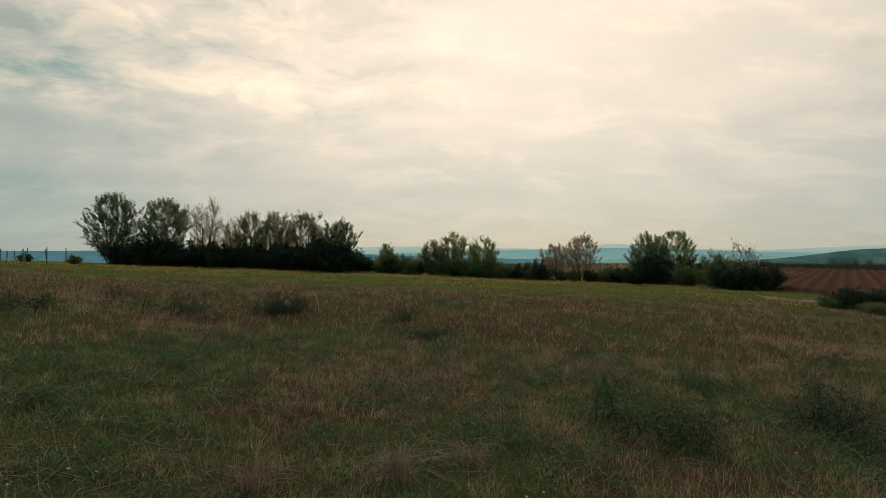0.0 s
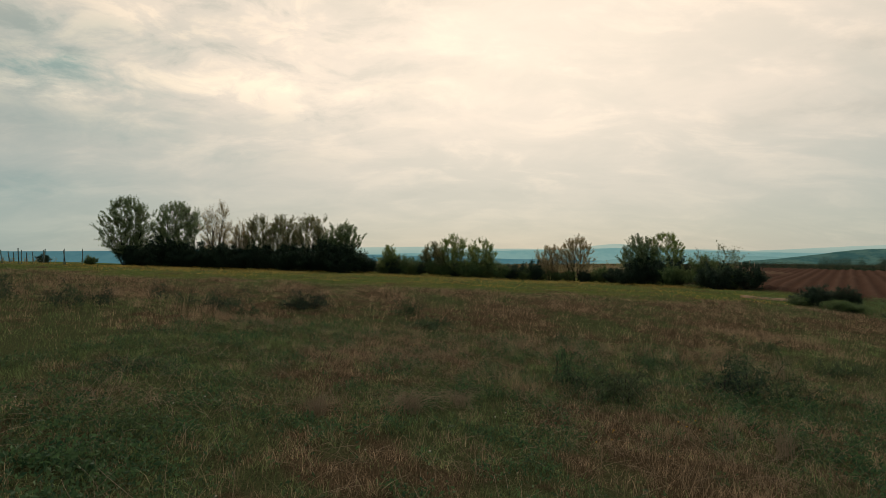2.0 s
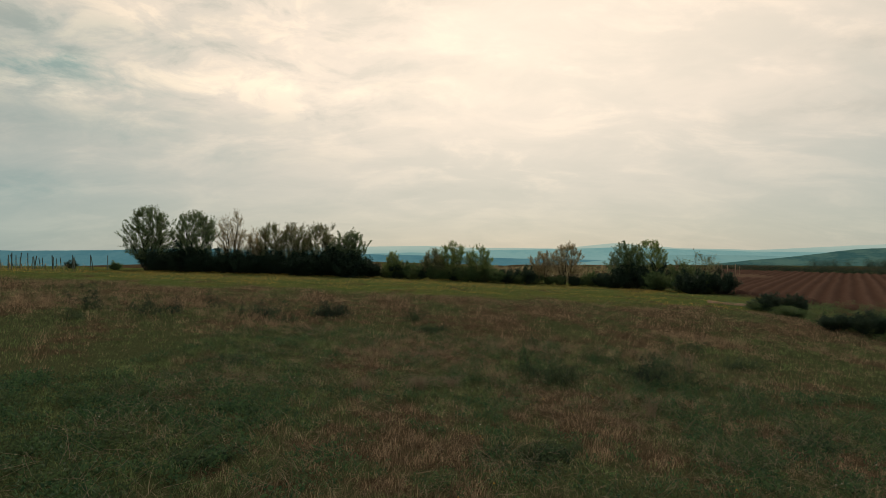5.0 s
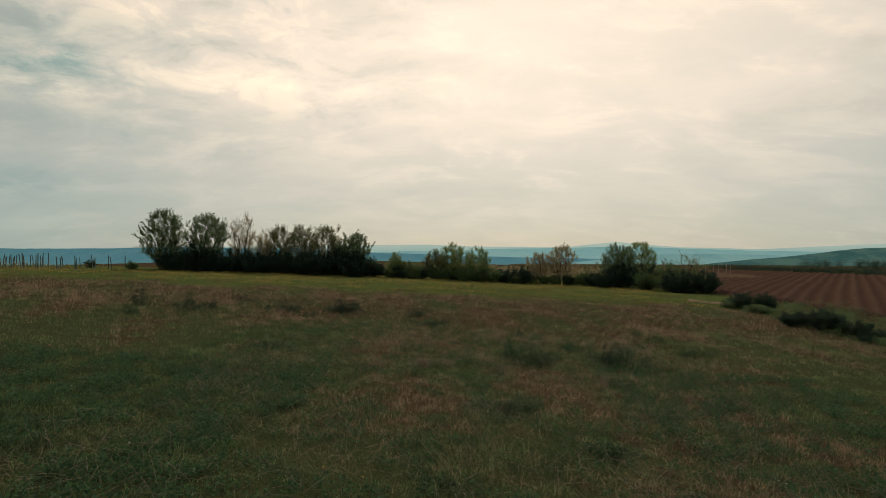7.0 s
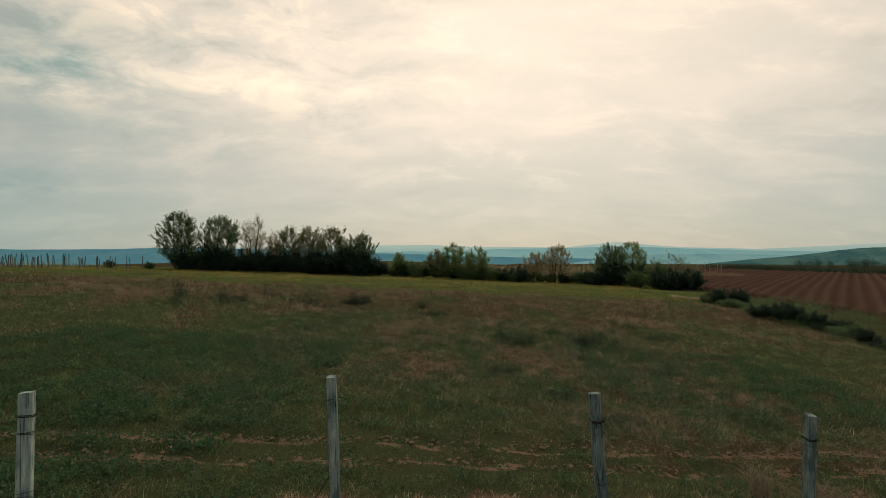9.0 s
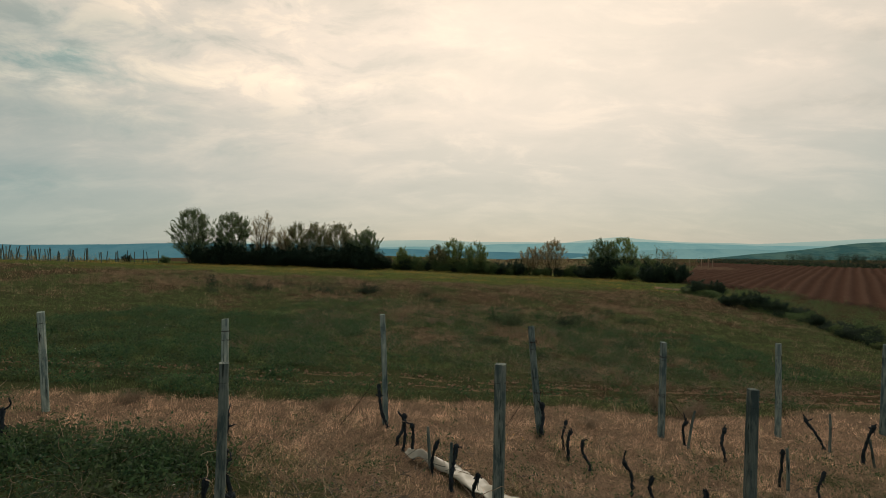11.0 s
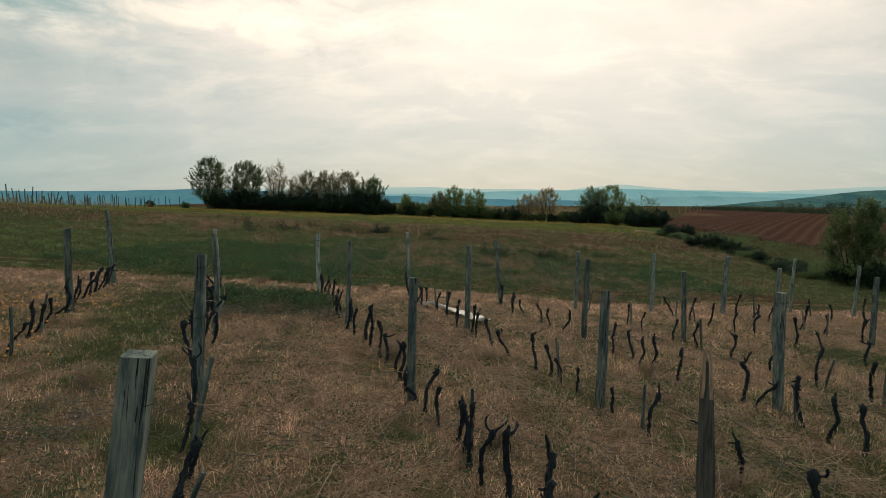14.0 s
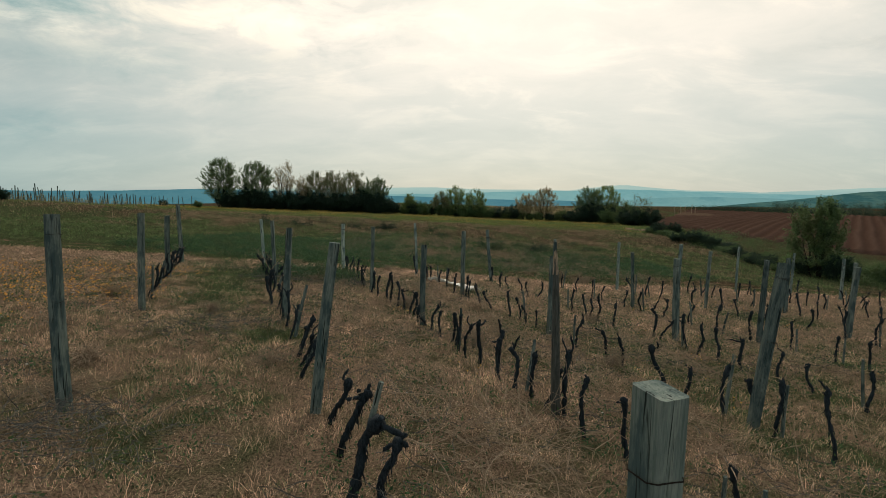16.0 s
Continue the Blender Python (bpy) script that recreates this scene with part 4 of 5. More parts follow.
for k, s, h, lean in ((1, 9.02, .76, .22), (1, 10.36, .45, .5), (1, 13.2, .74, .26), (2, 13.9, .4, .1), (1, 4.7, .6, .2), (2, 8.95, .56, .04), (2, 10.92, .59, .1), (2, 12.71, .63, -.1), (2, 13.6, .4, -.05),
                      (3, 3.7, .45, 0), (3, 6.76, .6, -.02), (3, 1.9, .5, 0), (3, 2.5, .5, 0), (3, 8.4, .5, 0), (3, 11.4, .7, .03), (3, 12.1, .55, .02), (4, 11.0, .66, -.02), (4, 4.4, .5, 0), (4, 8.0, .5, 0),
                      (1, 5.2, .55, .2), (0, 6.1, .6, .05), (0, 5.0, .55, .2)):
    plant("stake", k, s, h, lean, 0.07)
for s, h, lean in ((.3, .5, .3), (.9, .5, .4), (1.6, .55, .4), (2.4, .5, .5), (3.2, .5, .4), (4.1, .5, .4), (5.0, .5, .5), (1.3, .5, .5), (2.0, .5, .4), (2.9, .5, .5), (3.6, .55, .4), (4.6, .5, .5), (5.3, .5, .4), (6.0, .45, .3)):
    plant("vine", 0, s, h, lean)
for k in range(5, 12):
    s = rng.uniform(0.2, 0.8)
    while s < (Vector(ROWS[k][-1][:2]) - Vector(ROWS[k][0][:2])).length:
        plant("vine", k, s, rng.uniform(0.45, 0.70), rng.gauss(0, 0.07), rng.uniform(-0.08, 0.08))
        if rng.random() < 0.3:
            plant("stake", k, s + 0.1, rng.uniform(0.4, 0.65), rng.uniform(-0.1, 0.1))
        s += rng.uniform(0.5, 0.95)


def leaning_vine(seed, s, off, reach, height, thick, arch, canes):
    """An old vine that bends over to one side, with a knobbly head, an arching arm and long canes."""
    rng = random.Random(seed)
    x, y = along(1, s, off)
    root = tagged(new("grapevine"), "thick old grapevine bent over, with a knobbly black head", "grapevine", "vines of the vineyard")
    root.location = (x, y, float(land(x, y)))
    n, off_n = 24, Vector((seed * 2.7, 0, 0))
    pts = []
    for i in range(n):
        u = i / (n - 1)
        pts.append(Vector((reach * (0.55 * u + 0.45 * u ** 2.2) + 0.012 * math.sin(9 * u + seed), 0.03 * math.sin(5 * u + seed), -0.06 + (height + 0.06) * (u + 0.10 * math.sin(math.pi * u)))))
    r = [thick * (1 + 0.35 * max(0.0, 1 - i / 4) + 0.75 * smooth(n - 7, n - 3, i)) * rng.uniform(0.82, 1.2) for i in range(n - 1)] + [0.4 * thick]
    co, fa = [], []
    tube(co, fa, pts, r, 10)
    co = [Vector(v) + 0.012 * noise.noise_vector(Vector((v[0] * 45, v[1] * 45, v[2] * 16)) + off_n) + 0.008 * noise.noise_vector(Vector(v) * 130 + off_n) for v in co]
    for _ in range(26):
        i, a = rng.randrange(2, n - 2), rng.uniform(0, 2 * math.pi)
        side = Vector((math.cos(a), math.sin(a), 0))
        q = pts[i] + side * r[i] * 0.9
        tube(co, fa, [q, q + side * rng.uniform(0.003, 0.018) + Vector((0, 0, -0.025)), q + side * rng.uniform(0.005, 0.026) + Vector((0, 0, -rng.uniform(0.03, 0.08)))], [0.006, 0.005, 0.0015], 3)
    trunk = mesh_part("trunk", [tuple(v) for v in co], fa, VINE, root, flat=False)
    arms = [(arch, 0.1)] + [(rng.choice((-0.09, 0.07, 0.10)), rng.uniform(0.4, 1.2)) for _ in range(2)]
    for length, up in arms:
        co, fa = [], []
        d = Vector((math.copysign(1, length), rng.gauss(0, 0.4), up))
        q = wander(rng, pts[rng.choice((n - 4, n - 3))], d, abs(length), 6, 0.22, -0.06 if length == arch else 0.1)
        tube(co, fa, q, [0.80 * thick, 0.72 * thick, 0.62 * thick, 0.60 * thick, 0.66 * thick, 0.70 * thick, 0.25 * thick], 7)
        mesh_part("arm", [tuple(Vector(v) + 0.007 * noise.noise_vector(Vector(v) * 80 + off_n)) for v in co], fa, VINE, trunk, flat=False)
    for length, out, up in canes:
        co, fa = [], []
        q = wander(rng, pts[-2], (out, rng.gauss(0, 0.3), up), length, 10, 0.14, -0.17)
        tube(co, fa, q, [0.0065 - 0.0004 * i for i in range(11)], 5)
        mesh_part("cane", co, fa, CANE, trunk, "long dry brown cane")


leaning_vine(3, 12.8, 0.03, 0.25, 0.50, 0.024, -0.16, ((0.62, 1, 0.25), (0.2, -1, 0.3)))
leaning_vine(5, 13.45, -0.01, 0.19, 0.54, 0.029, 0.22, ((0.3, 0.6, 0.9),))
leaning_vine(8, 13.53, 0.15, 0.16, 0.43, 0.024, -0.12, ((0.75, 1, 0.35), (0.25, 0.4, 1)))
for ob in kinds + stakes:
    if ob.name not in first:
        for c in list(ob.children):
            bpy.data.objects.remove(c)
        bpy.data.objects.remove(ob)

# ---- weeds and brambles in the meadow ----
WEEDS = [  # side, ahead, height, width, shoots
    (-4.6, 16.6, 0.56, 1.5, 60), (-1.4, 16.8, 0.40, 0.9, 20), (2.25, 8.8, 0.62, 0.8, 14), (2.9, 8.7, 0.34, 1.7, 46), (5.6, 9.6, 0.40, 1.9, 26), (-8.0, 15.9, 0.34, 2.0, 14),
    (-11.3, 15.0, 0.45, 1.4, 14), (1.2, 2.6, 0.13, 1.1, 40), (1.75, 2.9, 0.12, 0.9, 30), (2.7, 0.3, 0.16, 0.9, 26), (-5.2, 7.6, 0.22, 1.3, 18), (-12.6, 14.2, 0.42, 1.3, 16),
    (4.6, 11.4, 0.26, 1.0, 24), (-0.5, 14.6, 0.24, 1.4, 36), (3.0, 13.6, 0.30, 0.9, 12), (-9.4, 16.6, 0.7, 0.8, 7), (6.6, 4.4, 0.26, 1.1, 22), (9.5, 12.0, 0.26, 1.4, 20),
    (6.5, 9.2, 0.34, 1.4, 14), (-7.0, 16.3, 0.22, 1.2, 12),
    (-13.5, 14.8, 0.8, 1.6, 14), (-10.4, 13.6, 0.75, 1.2, 10), (-9.9, 14.5, 0.6, 1.0, 10), (-6.9, 15.2, 0.55, 1.6, 16), (-5.9, 14.3, 0.40, 1.2, 14), (5.4, 9.2, 0.62, 1.1, 14),
    (6.3, 10.4, 0.5, 1.5, 18), (2.7, 8.1, 0.42, 1.2, 24), (-12.0, 12.0, 0.35, 1.3, 14), (8.6, 14.2, 0.4, 1.4, 14), (-3.0, 1.2, 0.14, 0.9, 22), (0.2, -1.6, 0.12, 0.8, 22), (3.6, -1.4, 0.14, 1.0, 22),
]


def bramble(seed, h, w, shoots, leaf):
    """Arching thorny shoots from one root, with small leaves along them."""
    r = random.Random(seed)
    root = tagged(new("bramble"), "low dark bramble with arching shoots in rough grass", "bramble", "brambles in the meadow")
    co, fa, tips = [], [], []
    for _ in range(shoots):
        a, reach, rise = r.uniform(0, 6.28), w * 0.5 * r.uniform(0.35, 1.1), h * r.choice((0.4, 0.5, 0.65, 0.8, 1.15))
        x0, y0 = r.gauss(0, 0.20 * w), r.gauss(0, 0.12 * w)
        pts = []
        for k in range(8):
            f = k / 7
            pts.append(Vector((x0 + math.cos(a) * reach * f + r.gauss(0, 0.015), y0 + math.sin(a) * reach * f + r.gauss(0, 0.015), rise * math.sin(math.pi * (0.04 + 0.84 * f)) - 0.03)))
        tube(co, fa, pts, [0.006 - 0.0006 * k for k in range(8)], 4, False)
        for k in range(1, 8):
            tips += [pts[k], (pts[k] + pts[k - 1]) * 0.5]
    mesh_part("stem_tangle", co, fa, BARK, root)
    lc, lf = leaves(r, tips, 4, 0.038, 0.024)
    mesh_part("foliage", lc, lf, leaf, root)
    return root


for i, (x, y, h, w, shoots) in enumerate(WEEDS):
    stand(bramble(700 + i, h, w, shoots, WEED if i in (2, 12) else LEAF_DARK if h > 0.5 else LEAF_BRAMBLE), x, y)


# ---- grass ----
def blades(name, label, mat, n, x0, x1, y0, y1, tall, wide, flop, seed, keep=None, three=True, least=0.2, mat_depth=0.0):
    """Many bent grass blades as one mesh. tall: function of dryness; flop: how far they lie over."""
    r = np.random.RandomState(seed)
    x, y = r.uniform(x0, x1, n), r.uniform(y0, y1, n)
    if keep is not None:
        k = keep(x, y, r)
        x, y = x[k], y[k]
    clump = 0.6 * waves(x, y, 0.55, seed + 1) + 0.5 * waves(x, y, 0.21, seed + 2) + 0.4 * waves(x, y, 1.6, seed + 3)
    k = r.uniform(-1.7, 0.9, len(x)) < clump
    x, y, clump = x[k], y[k], clump[k]
    n = len(x)
    dryp = dryness(x, y)
    dead = r.uniform(0, 1, n) < dryp
    h = tall(dead, x, y) * r.uniform(0.5, 1.3, n) * (0.85 + 0.30 * clump)
    a = r.uniform(0, 2 * math.pi, n)
    b = a + r.uniform(0.9, 2.2, n)
    lean = flop * r.uniform(least, 1.0, n) * h
    lx, ly = np.cos(a) * lean + 0.10 * h, np.sin(a) * lean
    up = np.sqrt(np.maximum(h * h - lean * lean, (0.12 * h) ** 2))
    w = wide * r.uniform(0.6, 1.4, n) * np.where(dead, 0.7, 1.0)
    wx, wy = np.cos(b) * w, np.sin(b) * w
    z = land(x, y) - 0.02 + mat_depth * r.uniform(0, 1, n) * (0.6 + 0.6 * clump)
    P = lambda px, py, pz: np.stack([px, py, pz], -1)
    if three:
        co = np.stack([P(x - wx, y - wy, z), P(x + wx, y + wy, z), P(x + lx * .35 + wx * .8, y + ly * .35 + wy * .8, z + up * .62),
                       P(x + lx * .35 - wx * .8, y + ly * .35 - wy * .8, z + up * .62), P(x + lx, y + ly, z + up)], 1)
        k = np.arange(n)[:, None] * 5
        loops = np.concatenate([k, k + 1, k + 2, k + 3, k + 3, k + 2, k + 4], 1).ravel()
        starts = (np.arange(n)[:, None] * 7 + np.array([0, 4])).ravel()
        v = 5
    else:
        co = np.stack([P(x - wx, y - wy, z), P(x + wx, y + wy, z), P(x + lx, y + ly, z + up)], 1)
        loops, starts, v = np.arange(n * 3), np.arange(n) * 3, 3
    me = bpy.data.meshes.new(name)
    me.vertices.add(n * v)
    me.vertices.foreach_set("co", co.astype(np.float32).ravel())
    me.loops.add(len(loops))
    me.loops.foreach_set("vertex_index", loops.astype(np.int32))
    me.polygons.add(len(starts))
    me.polygons.foreach_set("loop_start", starts.astype(np.int32))
    me.update(calc_edges=True)
    me.validate()
    point_values(me, dry=np.repeat(np.clip(dead * 0.85 + 0.25 * (dryp - 0.4) + r.uniform(0, 0.2, n), 0, 1), v))
    me.materials.append(mat)
    return tagged(new(name, me), label, "grass", kind="stuff")


def meadow(x, y, r):
    return (r.uniform(0, 1, len(x)) > strawness(x, y)) & (r.uniform(0, 1, len(x)) > rut(x, y) * (0.72 + 0.26 * smooth(-0.2, 0.3, waves(x, y, 1.3, 71))))


def yard(x, y, r):
    return r.uniform(0, 1, len(x)) < strawness(x, y)


def off_plough(x, y, r):
    return meadow(x, y, r) & (x < 24 - 0.02 * y) & (np.hypot((x - 19.7) / 1.5, (y - 32.3) / 1.3) > 1) & (r.uniform(0, 1, len(x)) > 0.55 * lush(x, y))


def meadow_tall(dead, x, y):
    green = 0.095 + 0.05 * smooth(0, 9, y) + 0.07 * smooth(-1.5, -5, x) * smooth(6, 0, y) + 0.05 * waves(x, y, 3.0, 31)
    verge = smooth(5.0, 2.0, over_posts(x, y))
    return np.where(dead, 0.19 + 0.10 * smooth(6, 14, y) + 0.06 * waves(x, y, 4.0, 32), green) * (1 - 0.25 * verge + 0.25 * smooth(0.9, 1.4, over_posts(x, y)) * smooth(2.2, 1.8, over_posts(x, y)) - 0.50 * smooth(1.9, 2.3, over_posts(x, y)) * smooth(4.2, 3.7, over_posts(x, y))) * (1 - 0.55 * lush(x, y))


def yard_tall(dead, x, y):
    return np.where(dead, 0.092, 0.095 + 0.04 * waves(x, y, 2.0, 33))


MEADOW, YARD = "rough meadow grass, green mixed with dead brown stems", "dry trampled straw-coloured grass between the vines"
blades("meadow_grass", MEADOW, GRASS, 480000, -7, 8, -7, 14, meadow_tall, 0.0021, 0.95, 1, meadow, True, 0.5, 0.03)
blades("meadow_grass", MEADOW, GRASS, 190000, -22, -7, -8, 18, meadow_tall, 0.0045, 0.92, 2, meadow, False, 0.35)
blades("meadow_grass", MEADOW, GRASS, 170000, 8, 22, -4, 18, meadow_tall, 0.0045, 0.92, 3, off_plough, False, 0.35)
blades("meadow_grass", MEADOW, GRASS, 260000, -22, 22, 14, 34, meadow_tall, 0.0052, 0.92, 4, off_plough, False, 0.4)
blades("meadow_grass", MEADOW, GRASS, 150000, -48, 26, 26, 57, meadow_tall, 0.011, 0.94, 5, off_plough, False, 0.5)
blades("meadow_grass", MEADOW, GRASS, 80000, -50, -22, -6, 28, meadow_tall, 0.010, 0.92, 9, meadow, False, 0.4)
blades("straw_grass", YARD, STRAW, 560000, -6, 8, -24, -4, yard_tall, 0.0015, 0.99, 6, yard, True, 0.55, 0.05)
blades("straw_grass", YARD, STRAW, 170000, -16, -6, -24, -6, yard_tall, 0.0028, 0.985, 7, yard, False, 0.7, 0.07)
blades("straw_grass", YARD, STRAW, 170000, 8, 24, -24, -2, yard_tall, 0.0034, 0.985, 8, yard, False, 0.7, 0.07)

blades("straw_grass", YARD, STRAW, 60000, -16, 24, -32, -24, yard_tall, 0.0052, 0.985, 10, yard, False, 0.7, 0.07)


def thatch_tall(dead, x, y):
    return np.where(dead, 0.050, 0.034)


def tuft_tall(dead, x, y):
    return np.where(dead, 0.15, 0.08)


def in_tufts(x, y, r):
    return yard(x, y, r) & (waves(x, y, 0.40, 61) + 0.5 * waves(x, y, 1.1, 62) > 0.75)


blades("straw_tufts", "matted clumps of pale dead grass between the vines", STRAW, 260000, -5, 8, -23, -7, tuft_tall, 0.0017, 0.95, 16, in_tufts, True, 0.4, 0.07)
blades("thatch", "short flattened thatch of dead stems and moss under the vines", STRAW, 420000, -7, 8, -24, -5, thatch_tall, 0.0020, 0.99, 14, yard, False, 0.85, 0.035)


# ---- broad-leaved weeds ----
def rosettes(name, label, n, seed, x0, x1, y0, y1, size, limit=0.6, cover=0.1):
    r = np.random.RandomState(seed)
    x, y = r.uniform(x0, x1, n), r.uniform(y0, y1, n)
    k = (dryness(x, y) < limit) & (waves(x, y, 1.6, seed) + 0.6 * waves(x, y, 0.5, seed + 1) > cover) & (rut(x, y) < 0.3)
    x, y = x[k], y[k]
    tips = np.stack([x, y, land(x, y) + 0.05 + 0.10 * r.uniform(0, 1, len(x)) * smooth(-0.5, 1, waves(x, y, 0.9, seed + 3))], -1)
    lc, lf = leaves(random.Random(seed), tips, 9, 0.05, size)
    return tagged(mesh_part(name, lc, lf, WEED), label, "weeds", kind="stuff")


rosettes("meadow_weeds", "low broad-leaved green weeds in the meadow", 30000, 35, -7, 8, -7, 14, 0.023)
rosettes("meadow_weeds", "dark green weeds in thick meadow grass", 15000, 45, -11, -2.6, -7, 5, 0.026, 0.95, -0.15)
rosettes("meadow_weeds", "dark green weeds in thick meadow grass", 9000, 46, 4.5, 12, -1, 9, 0.026, 0.95, -0.1)
patch = np.random.RandomState(38)
side = patch.uniform(0, 1, 2600) < 0.35
px, py = np.where(side, -4.15, -2.9) + np.where(side, 0.30, 0.62) * patch.normal(0, 0.7, 2600), np.where(patch.uniform(0, 1, 2600) < 0.25, -10.75, -9.9) + 0.42 * patch.normal(0, 0.7, 2600)
tips = np.stack([px, py, land(px, py) + 0.03 + 0.20 * patch.uniform(0, 1, 2600)], -1)
lc, lf = leaves(random.Random(38), tips[:800], 8, 0.06, 0.026)
tagged(mesh_part("bramble_sprawl", lc, lf, LEAF_BRAMBLE), "dark low bramble leaves between two vine rows", "brambles", kind="stuff")
lc, lf = leaves(random.Random(39), tips[800:1700], 8, 0.06, 0.024)
tagged(mesh_part("green_weeds", lc, lf, WEED), "lush green weeds between two vine rows", "weeds", kind="stuff")
gully = np.random.RandomState(39)
px, py = gully.uniform(17.5, 29, 9000), gully.uniform(3, 33, 9000)
k = (waves(px, py, 3.0, 40) + 0.5 * waves(px, py, 0.9, 41) + 0.4 * smooth(19, 22, px) > 0.25) & (px > 19.0 + 0.12 * (30 - py) * 0.3)
px, py = px[k], py[k]
tips = np.stack([px, py, land(px, py) + 0.08 + 0.45 * gully.uniform(0, 1, len(px)) * smooth(-0.3, 0.9, waves(px, py, 2.0, 42))], -1)
lc, lf = leaves(random.Random(39), tips, 10, 0.14, 0.036)
tagged(mesh_part("gully_scrub", lc, lf, LEAF_BUSH), "low green scrub and weeds along the gully", "scrub", kind="stuff")
rosettes("vineyard_weeds", "low green weeds between the vines", 20000, 36, -9, 9, -23, -6, 0.015, 0.85)


# ---- long dead stalks and cut canes on the ground ----
def spots(seed, n, x0, x1, y0, y1, tight):
    q = random.Random(seed)
    centres = [(q.uniform(x0, x1), q.uniform(y0, y1)) for _ in range(n)]

    def pick(r):
        c = r.choice(centres)
        return c[0] + r.gauss(0, tight), c[1] + r.gauss(0, tight)
    return pick


def litter(name, label, mat, n, seed, place_at, length, radius, rise, bend=0.16):
    r = random.Random(seed)
    paths = []
    for _ in range(n):
        x, y = place_at(r)
        a = r.uniform(0, 2 * math.pi)
        paths.append(wander(r, (x, y, r.uniform(0.04, 0.13)), (math.cos(a), math.sin(a), r.uniform(0, rise)), length * r.uniform(0.5, 1.4), 5, bend, -0.05))
    flat = np.array([tuple(p) for q in paths for p in q])
    z = land(flat[:, 0], flat[:, 1]) + np.maximum(flat[:, 2], 0.045)
    co, fa = [], []
    for i, q in enumerate(paths):
        k = radius * r.uniform(0.6, 1.3)
        tube(co, fa, [Vector((p.x, p.y, z[6 * i + j])) for j, p in enumerate(q)], [k, k, k * .9, k * .8, k * .7, k * .4], 3, False)
    ob = mesh_part(name, co, fa, mat)
    return tagged(ob, label, "twigs", kind="stuff")


def in_aisle(r):
    k, s = r.randrange(1, 8), r.uniform(0.5, 14.5)
    x, y = along(k, s, r.gauss(1.1, 0.35))
    return x, y


def in_pile(r):
    k, s, o = r.choice(((2, 8.2, 1.1), (3, 9.6, 1.0), (2, 11.5, 1.2), (4, 8.4, 1.1), (1, 9.0, 1.2), (2, 4.6, 1.1)))
    return along(k, s + r.gauss(0, 0.8), o + r.gauss(0, 0.25))


def in_mat(r):
    x, y, w = r.choice(((-2.1, -20.6, 0.40), (-2.4, -20.2, 0.30), (-3.05, -17.1, 0.45), (-2.7, -16.3, 0.40), (-2.6, -11.2, 0.5), (-3.5, -11.6, 0.4), (-1.9, -11.0, 0.35)))
    return x + r.gauss(0, w), y + r.gauss(0, 0.7 * w)


litter("cut_canes", "pruned vine canes lying in dry grass", CANE, 3600, 41, in_aisle, 0.48, 0.0027, 0.55)
litter("cut_canes", "heaps of pruned vine canes between the rows", CANE, 520, 42, in_pile, 0.70, 0.0036, 0.7)
litter("dead_twigs", "grey dead twigs scattered in dry grass", TWIG, 2600, 45, spots(10, 80, -6, 8, -22, -9, 0.32), 0.26, 0.0034, 0.5)
litter("dead_twigs", "grey mat of dead twigs and weeds on dry grass", TWIG, 1000, 47, in_mat, 0.22, 0.0032, 0.5)
litter("cut_canes", "long loose vine canes on trampled grass", CANE, 150, 48, lambda r: (0.85 + r.gauss(0, 0.45), -19.6 + r.gauss(0, 0.5)), 0.62, 0.0040, 0.75, 0.26)
litter("dead_stalks", "dead grass stalks in the meadow", STALK, 6500, 43, spots(9, 180, -5, 9, -4, 13, 0.42), 0.40, 0.0020, 1.3, 0.08)


def clods(name, label, mat, n, seed):
    """Loose lumps of bare soil along the two wheel tracks."""
    r = np.random.RandomState(seed)
    x = r.uniform(-8, 11, n)
    v = np.where(r.uniform(0, 1, n) < 0.6, 3.45, 2.6) + r.normal(0, 0.10, n)
    y = v - 9.0 + 0.2195 * (x + 7.3) + 0.15 * waves(x, -5 + 0 * x, 9.0, 5)
    s = 0.018 + 0.030 * r.uniform(0, 1, n) ** 3
    z = land(x, y) + 0.2 * s
    box = np.array([(-1, 0, 0), (0, -1, 0), (1, 0, 0), (0, 1, 0), (0, 0, .8), (0, 0, -.6)])
    co = np.stack([x, y, z], -1)[:, None] + box[None] * s[:, None, None] * r.uniform(0.6, 1.4, (n, 6, 1))
    tri = np.array([(0, 1, 4), (1, 2, 4), (2, 3, 4), (3, 0, 4), (1, 0, 5), (2, 1, 5), (3, 2, 5), (0, 3, 5)])
    fa = (np.arange(n)[:, None, None] * 6 + tri[None]).reshape(-1, 3)
    return tagged(mesh_part(name, co.reshape(-1, 3).tolist(), fa.tolist(), mat), label, "soil", kind="stuff")


clods("soil_clods", "crumbs of bare reddish soil in the wheel tracks", SAND, 700, 44)


